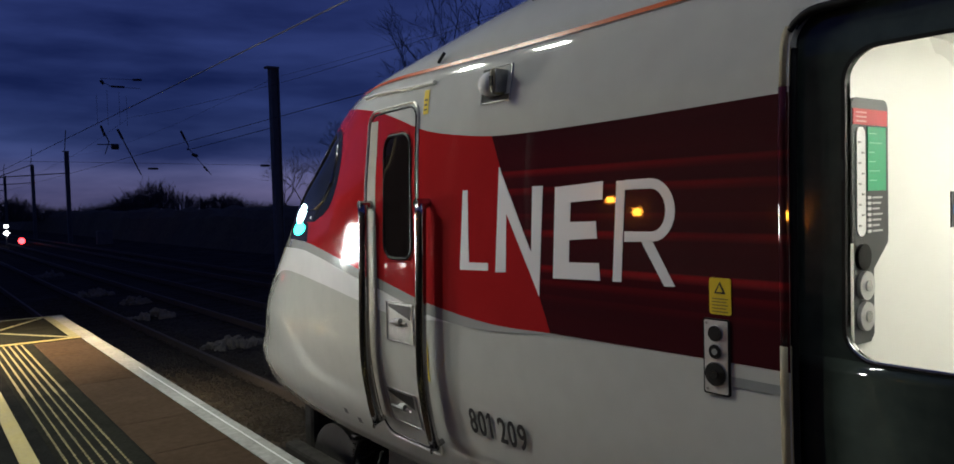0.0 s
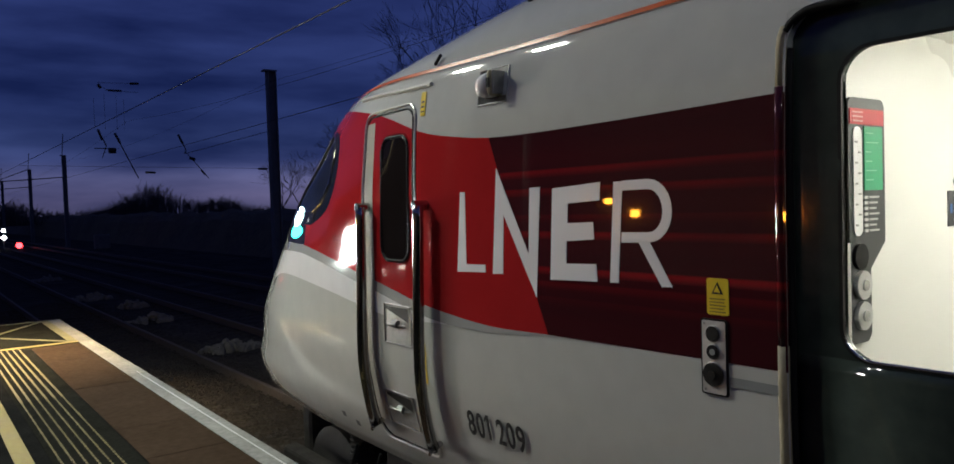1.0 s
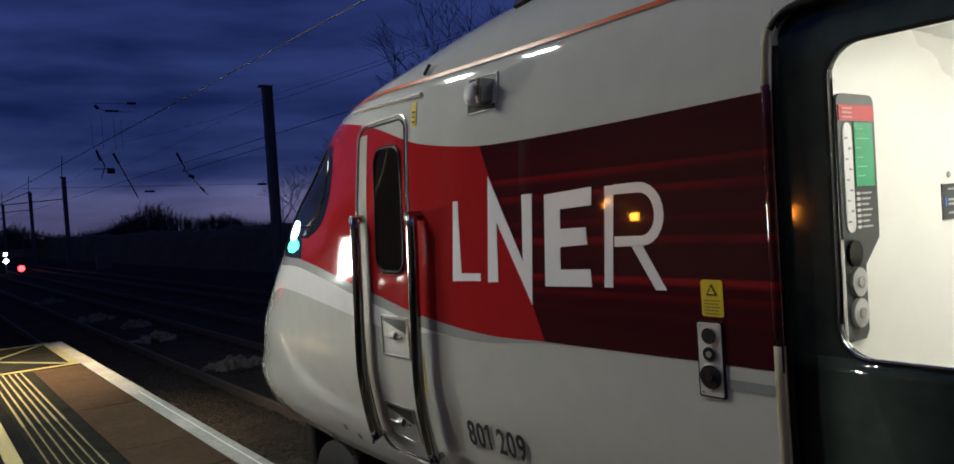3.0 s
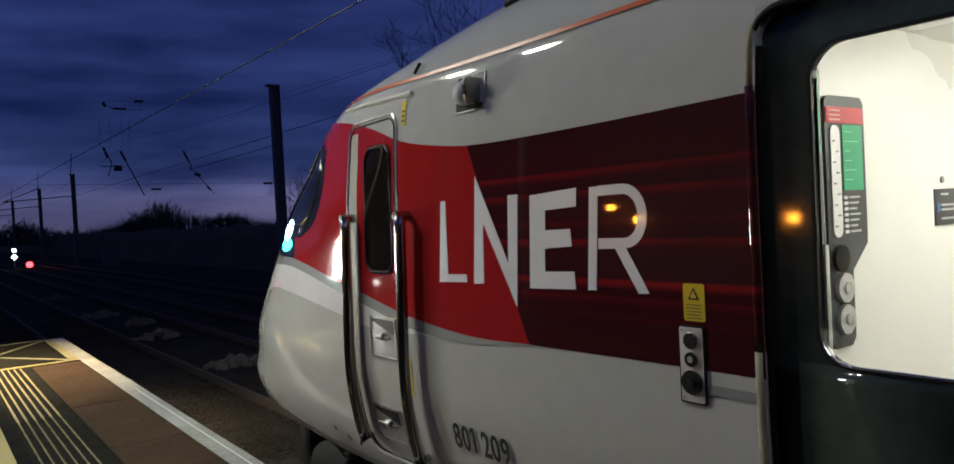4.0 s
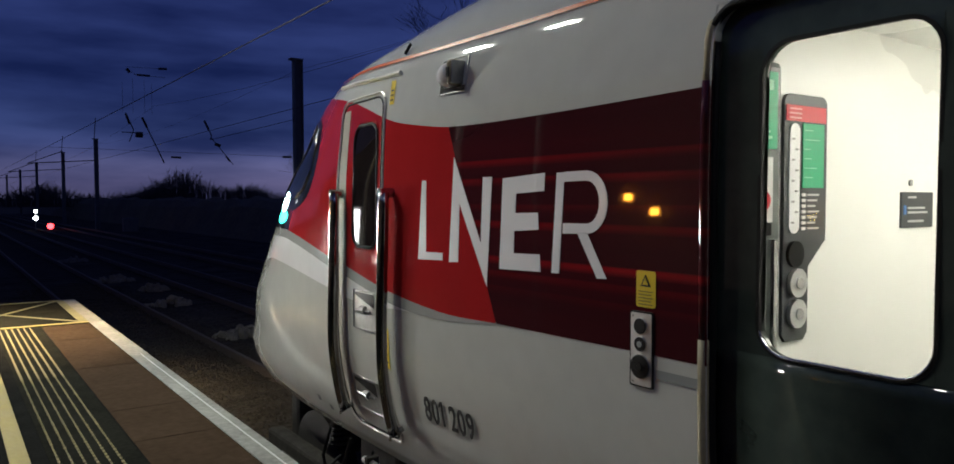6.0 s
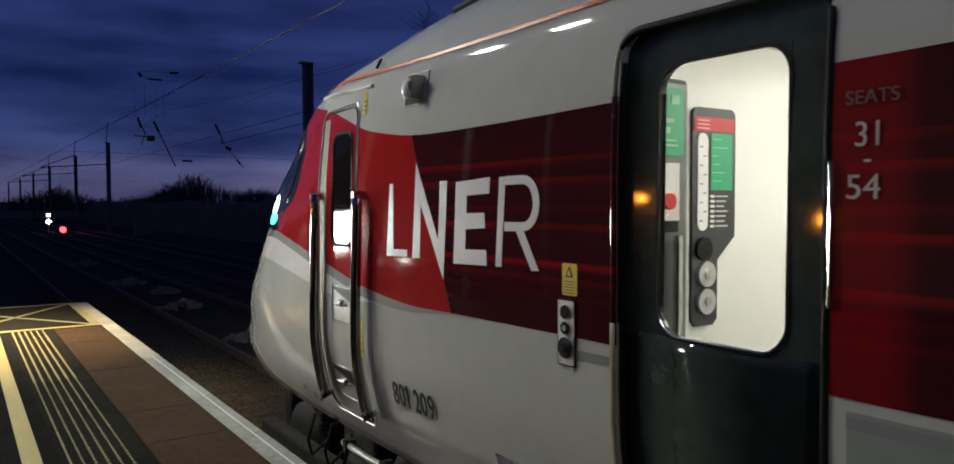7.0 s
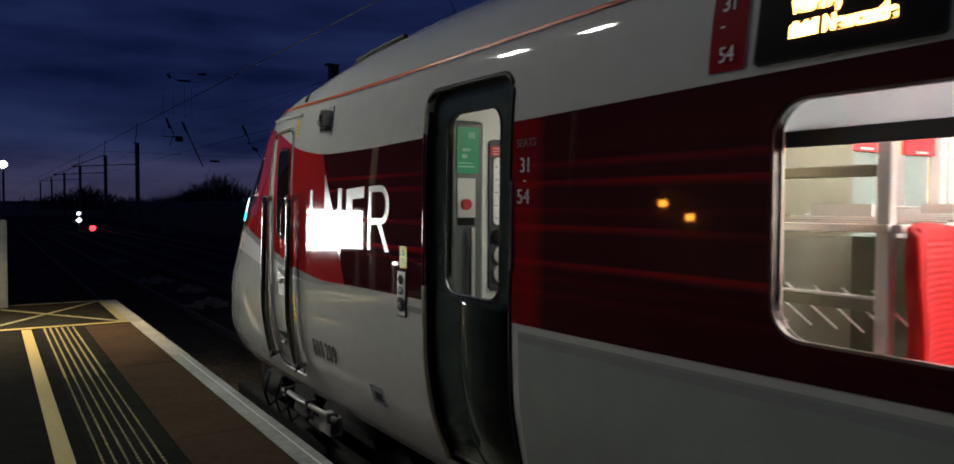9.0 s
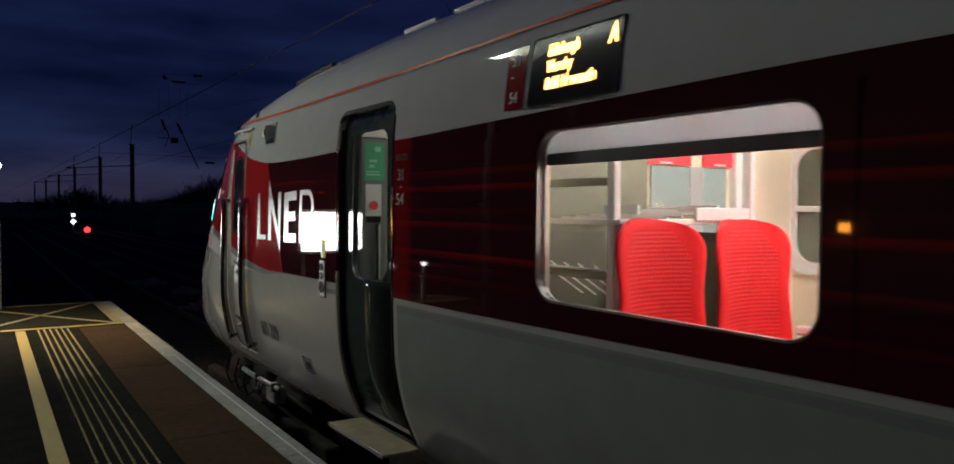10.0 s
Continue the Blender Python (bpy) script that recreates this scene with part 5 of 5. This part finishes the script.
def bogie(u):
    bo = part("bogie", boxed(XC - 1.06, XC - 0.93, u - 1.75, u + 1.75, -0.42, -0.24, bevel=0.03), M_FRAME, train, "dark steel bogie with springs and dampers")
    part("bogie_frame", boxed(XC + 0.93, XC + 1.06, u - 1.75, u + 1.75, -0.42, -0.24, bevel=0.03), M_FRAME, bo)
    part("bolster", boxed(XC - 1.0, XC + 1.0, u - 0.25, u + 0.25, -0.45, 0.08, bevel=0.03), M_FRAME, bo)
    for du in (-1.3, 1.3):
        for sx in (-1, 1):
            part("wheel", tubed([(XC + sx * 0.70, u + du, RAIL + 0.43), (XC + sx * 0.83, u + du, RAIL + 0.43)], 0.43, 28), M_STEELDARK, bo)
        part("axle_box", boxed(XC - 1.10, XC - 0.85, u + du - 0.16, u + du + 0.16, -0.62, -0.34, bevel=0.03), M_FRAME, bo)
        part("axle_cap", tubed([(XC - 1.10, u + du, -0.48), (XC - 1.14, u + du, -0.48)], 0.11, 16), M_STEEL, bo)
        pts = [(XC - 0.80 + 0.075 * math.cos(a * 0.7), u + du * 0.72 + 0.075 * math.sin(a * 0.7), -0.22 + 0.0042 * a) for a in range(64)]
        part("coil_spring", tubed(pts, 0.014, 6), M_FRAME, bo)
    part("damper", tubed([(XC - 1.10, u - 0.75, -0.12), (XC - 1.10, u - 0.15, -0.06)], 0.04, 10), M_FRAME, bo, "dark oily damper")
    part("air_tank", tubed([(XC - 0.98, u - 1.5, 0.0), (XC - 0.98, u - 0.6, 0.0)], 0.09, 14), M_FRAME, bo)
    pipe = part("air_pipe", tubed([(XS + 0.05, 3.47, 0.155), (XS + 0.045, 3.1, 0.152), (XS + 0.05, 2.46, 0.160)], 0.020, 10), M_STEEL, bo, "bright worn air pipe", True)
    for q in (3.40, 2.95, 2.55):
        part("pipe_clip", boxed(XS + 0.02, XS + 0.09, q - 0.02, q + 0.02, 0.125, 0.19, bevel=0.006), M_FRAME, pipe)
    for q in (2.97, 2.90):
        part("hose_fitting", tubed([(XS + 0.06, q, 0.14), (XS + 0.06, q + 0.03, 0.085), (XS + 0.075, q + 0.07, 0.045)], 0.010, 8), M_CHROME, pipe)
    part("pipe_bracket", boxed(XS + 0.07, XS + 0.16, 2.62, 2.84, 0.005, 0.135, bevel=0.012), M_PALEPIPE, pipe, "pale worn metal bracket")
    part("bracket_foot", boxed(XS + 0.05, XS + 0.12, 2.58, 2.66, 0.04, 0.12, bevel=0.01), M_STEEL, pipe)
    part("hose", tubed([(XS + 0.075, 3.04, 0.045), (XS + 0.10, 3.16, 0.03), (XS + 0.16, 3.3, -0.05)], 0.012, 8), M_BLACK, pipe)
    for k in range(3):
        q = 3.55 + 0.28 * k
        part("cable", tubed([(XS + 0.14, q, 0.16), (XS + 0.11, q + 0.05, -0.02), (XS + 0.18, q + 0.16, -0.16), (XS + 0.30, q + 0.2, -0.1)], 0.010, 8), M_BLACK, bo)


bogie(3.9)
lower = part("access_hatch", sheet(lambda s, t: (1.78 + 0.17 * s, 0.40 + 0.10 * t), 2, 2, 0.003), M_GREY, train, "small access hatch in the lower body")
for q in ([(1.78, 0.40), (1.95, 0.40)], [(1.78, 0.50), (1.95, 0.50)], [(1.95, 0.40), (1.95, 0.50)]):
    part("hatch_edge", skin_tube(q, 0.004, 0.004, 6), M_CHROME, lower)
part("hatch_slot", sheet(lambda s, t: (1.81 + 0.10 * s, 0.42 + 0.05 * t), 2, 2, 0.005), M_BLACK, lower)
for uu, z in ((4.05, 0.275), (4.22, 0.30)):
    part("drain_slot", sheet(lambda s, t: (uu + 0.05 * s, z + 0.035 * t), 1, 1, 0.003), M_INK, train)

# ---- lamps and lit things on the platform ----
# the third lamp, unseen behind, is added to brighten the coach side
for x, y, z in LAMPS:
    t = thing("platform_lamp", (x, y, 0), "white tube lamp on a tall grey post", "lamp", "platform lamps")
    part("lamp_housing", boxed(x - 0.11, x + 0.11, y - 0.27, y + 0.27, z, z + 0.07, bevel=0.015), M_MAST, t)
    part("tube", boxed(x - 0.07, x + 0.07, y - 0.23, y + 0.23, z - 0.02, z - 0.002), M_TUBE, t)
    part("post", tubed([(x - 0.9, y, 0), (x - 0.9, y, z + 0.02)], 0.05, 10), M_MAST, t)
    part("arm", tubed([(x - 0.9, y, z + 0.03), (x, y, z + 0.05)], 0.03, 8), M_MAST, t)
t = thing("warm_lamp", (-1.5, 11.2, 0), "warm lamp on a grey post by the platform end", "lamp")
part("post", tubed([(-1.5, 11.2, 0), (-1.5, 11.2, 4.75)], 0.05, 10), M_MAST, t)
part("lamp_head", boxed(-1.5, -1.0, 11.0, 11.4, 4.68, 4.76, bevel=0.02), M_MAST, t)
# lit display case, seen mirrored in the train's side
t = thing("lit_display_case", (-1.22, 12.1, 0), "bright white lit display case on two posts", "display case")
part("lit_panel", boxed(-1.70, -0.74, 12.08, 12.09, 0.80, 1.43), M_BOX, t)
part("case_frame", boxed(-1.76, -0.68, 12.095, 12.16, 0.74, 1.49, bevel=0.01), M_MAST, t)
for x in (-1.66, -0.78):
    part("post", boxed(x - 0.03, x + 0.03, 12.165, 12.225, 0, 1.5), M_MAST, t)
for x, y in ((-1.80, 11.0), (-2.40, 11.0)):
    t = thing("low_lamp", (x, y, 0), "small white low lamp beside the platform path", "lamp", "low lamps")
    part("lamp_post", boxed(x - 0.03, x + 0.03, y - 0.03, y + 0.03, 0, 0.555), M_MAST, t)
    part("lamp_glass", tubed([(x, y - 0.03, 0.60), (x, y + 0.03, 0.60)], 0.03, 12), M_LOWLAMP, t)
t = thing("end_post", (0.14, 13.2, 0), "pale grey metal post at the platform end", "post")
part("post", boxed(-0.02, 0.30, 13.1, 13.25, 0.0, 1.30, bevel=0.02), M_PALEPIPE, t)
# unseen wall added to close the platform and darken the nose's reflections; warm wall lamps
wall = obj("unseen_wall", boxed(-7.8, -7.5, -30, 48, -1.12, 5.2), M_BRICKWALL)
tagged(wall, "plain dark unseen wall added behind the platform", "wall", kind="structure")
for hd, ze in ((46.3, 1.62), (48.2, 1.33), (58.6, 1.25)):
    vx = 2 * XS + 7.4
    y = vx / math.tan(radians(hd))
    t = thing("wall_lamp", (-7.4, y, ze), "small warm sodium wall lamp", "lamp", "wall lamps")
    part("lamp_glass", boxed(-7.46, -7.38, y - 0.08, y + 0.08, ze - 0.07, ze + 0.07, bevel=0.02), M_SODIUM, t)
    part("lamp_back", boxed(-7.5, -7.462, y - 0.14, y + 0.14, ze - 0.13, ze + 0.13, bevel=0.01), M_MAST, t)

# ---- overhead line masts, arms and wires ----
GY = 30.3


def mast(y, top=7.35, x=12.28):
    t = thing("line_mast", (x, y, -1.1), "tall dark steel overhead line mast", "mast", "overhead line masts")
    bm = boxed(x - 0.18, x - 0.14, y - 0.16, y + 0.16, -1.12, top)
    box(bm, x + 0.14, x + 0.18, y - 0.16, y + 0.16, -1.12, top)
    box(bm, x - 0.14, x + 0.14, y - 0.02, y + 0.02, -1.12, top)
    part("column", bm, M_MAST, t)
    part("cap", boxed(x - 0.34, x + 0.20, y - 0.16, y + 0.16, top, top + 0.07), M_MAST, t)
    return t


def arms(t, y, s=1.0):
    def bar(p, q, r=0.035):
        part("arm", tubed([(p[0], y, p[1]), (q[0], y, q[1])], r * s, 6), M_INSUL, t)

    def ins(p, q, r=0.10):
        part("insulator", tubed([(p[0], y, p[1]), (q[0], y, q[1])], r * s, 8), M_INSUL, t)
    bar((5.69, 4.75), (5.95, 4.15)), ins((5.70, 4.72), (5.82, 4.35), 0.07)
    bar((5.95, 4.15), (5.80, 3.70), 0.025), bar((5.55, 4.05), (6.0, 4.05), 0.03)
    ins((6.02, 3.98), (6.26, 3.98), 0.17)
    bar((6.25, 4.62), (7.0, 2.96)), ins((6.25, 4.62), (6.42, 4.25), 0.07)
    bar((8.49, 4.63), (8.76, 4.05)), ins((8.49, 4.63), (8.65, 4.28), 0.07), bar((8.76, 4.05), (8.70, 3.90), 0.03)
    bar((8.72, 4.0), (9.58, 2.96), 0.02), ins((8.88, 3.75), (9.08, 3.68), 0.10), ins((9.30, 3.28), (9.45, 3.10), 0.06)
    ins((5.76, 6.36), (5.86, 6.22), 0.09), ins((6.1, 6.16), (6.55, 6.16), 0.06), ins((6.85, 6.45), (7.15, 6.47), 0.07)
    bar((5.8, 6.3), (6.1, 6.16), 0.015), bar((6.0, 6.16), (7.1, 6.14), 0.012), bar((5.75, 6.42), (7.0, 6.46), 0.010)
    ins((7.25, 3.19), (7.6, 3.18), 0.06), ins((11.6, 3.33), (11.95, 3.33), 0.07)
    bar((3.2, 3.42), (12.2, 3.34), 0.010)
    for x in (5.6, 5.95, 6.35, 6.6):
        bar((x, 4.75), (x, 6.1 - 0.5 * abs(x - 6.1)), 0.008)
    bar((8.7, 3.9), (12.2, 4.9), 0.02)


for k, (y, top) in enumerate(((GY, 7.30), (80.4, 7.4), (104.3, 7.4), (135.3, 7.45), (165, 7.4), (200, 7.4), (245, 7.4))):
    t = mast(y, top)
    if k == 0:
        arms(t, y, 0.62)
    elif k < 4:
        part("arm", tubed([(12.1, y, 5.4), (6.6, y, 5.0)], 0.05, 6), M_INSUL, t)
        part("arm", tubed([(12.1, y, 6.9), (12.1 + 0.2, y, 9.4)], 0.04, 6), M_INSUL, t)
        part("arm", tubed([(6.6, y, 5.0), (9.5, y, 6.2)], 0.04, 6), M_INSUL, t)

mast(27.0, 6.95, 0.20)


def wire(name, pts, r):
    tagged(obj(name, tubed(pts, r, 5), M_WIRE), "thin overhead railway wire", "wire", "overhead wires")


for x, z in ((3.2, 3.45), (XC + 3.4, 3.6)):
    wire("contact_wire", [(x, -25, z), (x, 250, z)], 0.0075)
    pts = [(x, y, z + 0.55 + 0.9 * ((y - GY) / 25.0 % 2 - 1) ** 2) for y in range(-20, 250, 5)]
    if x > 4:
        wire("messenger_wire", pts, 0.004)
wire("feeder_wire", [(12.2, y, 6.9 - 0.6 * (1 - ((y - GY) / 25.0 % 2 - 1) ** 2)) for y in range(-20, 250, 5)], 0.005)


# ---- signals and far lights ----
t = thing("ground_signal", (8.3, 80, -1.1), "small railway signal showing a red light", "signal")
part("signal_post", boxed(8.2, 8.4, 80.3, 80.5, -1.1, -0.4), M_MAST, t)
part("signal_head", boxed(7.95, 8.65, 80.2, 80.3, -1.05, -0.40, bevel=0.05), M_BLACK, t)
part("red_light", tubed([(8.3, 80.2, -0.74), (8.3, 80.12, -0.74)], 0.27, 20), M_REDLIGHT, t)
t = thing("white_signal", (7.15, 80, -1.1), "two small white railway marker lights on a post", "signal")
part("signal_post", boxed(7.1, 7.2, 80.3, 80.4, -1.1, 0.4), M_MAST, t)
part("white_light", tubed([(7.15, 80.2, 0.02), (7.15, 80.15, 0.02)], 0.26, 4), M_WHITELIGHT, t)
part("white_light", boxed(7.0, 7.3, 80.1, 80.2, 0.50, 0.78), M_WHITELIGHT, t)
t = thing("yard_lamp", (0.93, 60, -1.1), "bright white lamp on a tall post", "lamp")
part("post", tubed([(0.93, 60, -1.1), (0.93, 60, 4.0)], 0.07, 8), M_MAST, t)
part("lamp_head", tubed([(0.93, 60, 4.14), (0.93, 59.9, 4.14)], 0.26, 16), M_WHITELIGHT, t)
t = thing("lineside_box", (13.4, 71, -1.1), "small pale lineside equipment box", "equipment box")
part("cabinet", boxed(12.8, 14.0, 70.7, 71.3, -1.1, 0.1, bevel=0.05), M_STONE, t)


# ---- distance: banks, scrub and bare trees ----
def bank():
    """A long low bank of dark scrub beyond the tracks."""
    bm = bmesh.new()
    n, m = 260, 6
    rows = []
    for i in range(n + 1):
        a = radians(-12 + 75 * i / n)
        row = []
        for j in range(m + 1):
            d = 1 / max(math.sin(max(a, 0.02)) / 17.0, 1 / 190.0) + j * (2.5 + 5 * (a < 0.12))
            x, y = d * math.sin(a), d * math.cos(a)
            h = (0, 0.9, 1.9, 2.45, 2.7, 2.2, 0)[j] + (0.35 * noise.noise(Vector((x * 0.3, y * 0.3, j))) if 0 < j < m else 0)
            row.append(bm.verts.new((x, y, -1.12 + h * (1 + d / 900))))
        rows.append(row)
    for p, q in zip(rows, rows[1:]):
        for j in range(m):
            bm.faces.new((p[j], q[j], q[j + 1], p[j + 1]))
    tagged(obj("scrub_bank", bm, M_SCRUB), "long dark scrub-covered railway bank", "bank", kind="structure")


bank()


def bare_tree(x, y, z, h, seed, spread=0.5, depth=6, thick=0.02):
    rnd = random.Random(seed)
    trunk, twigs = bmesh.new(), bmesh.new()

    def grow(p, d, ln, r, lvl):
        q = p + d * ln
        mid = p + d * ln * 0.5 + Vector((rnd.uniform(-1, 1), rnd.uniform(-1, 1), rnd.uniform(-0.5, 0.5))) * ln * 0.05
        tube(trunk if lvl < 2 else twigs, [p, mid, q], r, 5 if lvl < 3 else 3, False, r * 0.68)
        if lvl >= depth:
            return
        for _ in range(rnd.choice((2, 3, 3)) if lvl < depth - 1 else 3):
            a = Vector((rnd.gauss(0, 1), rnd.gauss(0, 1), rnd.gauss(0.25, 0.5))).normalized()
            nd = (d + a * rnd.uniform(spread * 0.7, spread * 1.4)).normalized()
            st = q if rnd.random() < 0.6 else p + d * ln * rnd.uniform(0.5, 0.95)
            grow(st, nd, ln * rnd.uniform(0.62, 0.86), r * 0.62, lvl + 1)

    grow(Vector((x, y, z)), Vector((0, 0, 1)), h * 0.26, h * thick, 0)
    t = thing("bare_tree", (x, y, z), "bare leafless winter tree, dark against the dusk sky", "tree", "bare trees")
    part("trunk", trunk, M_BARK, t)
    part("crown", twigs, M_BARK, t)


for i, (hd, d, h) in enumerate(((29, 50, 8.0), (32.5, 46, 10.5), (36, 48, 13.0), (39, 50, 15.5), (42, 52, 15), (24.2, 62, 6.5), (26, 54, 6.8), (22.6, 70, 7))):
    a = radians(hd)
    bare_tree(d * math.sin(a), d * math.cos(a), -0.6, h * 1.22, 20 + i, 0.55, 7, 0.010)


def far_scrub():
    """Far low bare woods along the horizon: many thin stems and twigs."""
    rnd = random.Random(9)
    bm = bmesh.new()
    for i in range(1000):
        hd = rnd.choice((rnd.gauss(13.8, 1.7), rnd.gauss(12.0, 1.2), rnd.gauss(5.6, 1.6), rnd.gauss(18.5, 1.5), rnd.uniform(3, 23)))
        big = math.exp(-((hd - 14) / 2.2) ** 2) + 0.5 * math.exp(-((hd - 5.5) / 1.6) ** 2) + 0.45 * math.exp(-((hd - 18.5) / 1.5) ** 2)
        d = rnd.uniform(135, 165)
        a = radians(hd)
        p = Vector((d * math.sin(a), d * math.cos(a), 0.6))
        h = (1.4 + 5.2 * big * rnd.uniform(0.45, 1.0))
        q = p + Vector((rnd.uniform(-0.7, 0.7), 0, h))
        tube(bm, [p, q], 0.09, 3, False, 0.02)
        for k in range(5):
            b = p.lerp(q, rnd.uniform(0.35, 0.95))
            tube(bm, [b, b + Vector((rnd.uniform(-1.1, 1.1), 0, rnd.uniform(0.3, 1.3)))], 0.035, 3, False, 0.015)
    tagged(obj("far_woods", bm, M_BARK), "far low bare woods along the horizon", "woods", kind="stuff")


far_scrub()


def motions():
    rows = [(0.0, 0), (4.5, 0), (5.0, 0.019), (5.5, 0.082), (6.0, 0.195), (6.5, 0.372), (7.0, 0.605), (7.5, 0.879), (8.0, 1.228), (8.5, 1.62), (9.0, 2.067), (9.5, 2.569), (10.0, 3.111)]
    walk(train, [(t, pose(XC, s, RAIL)) for t, s in rows])


motions()
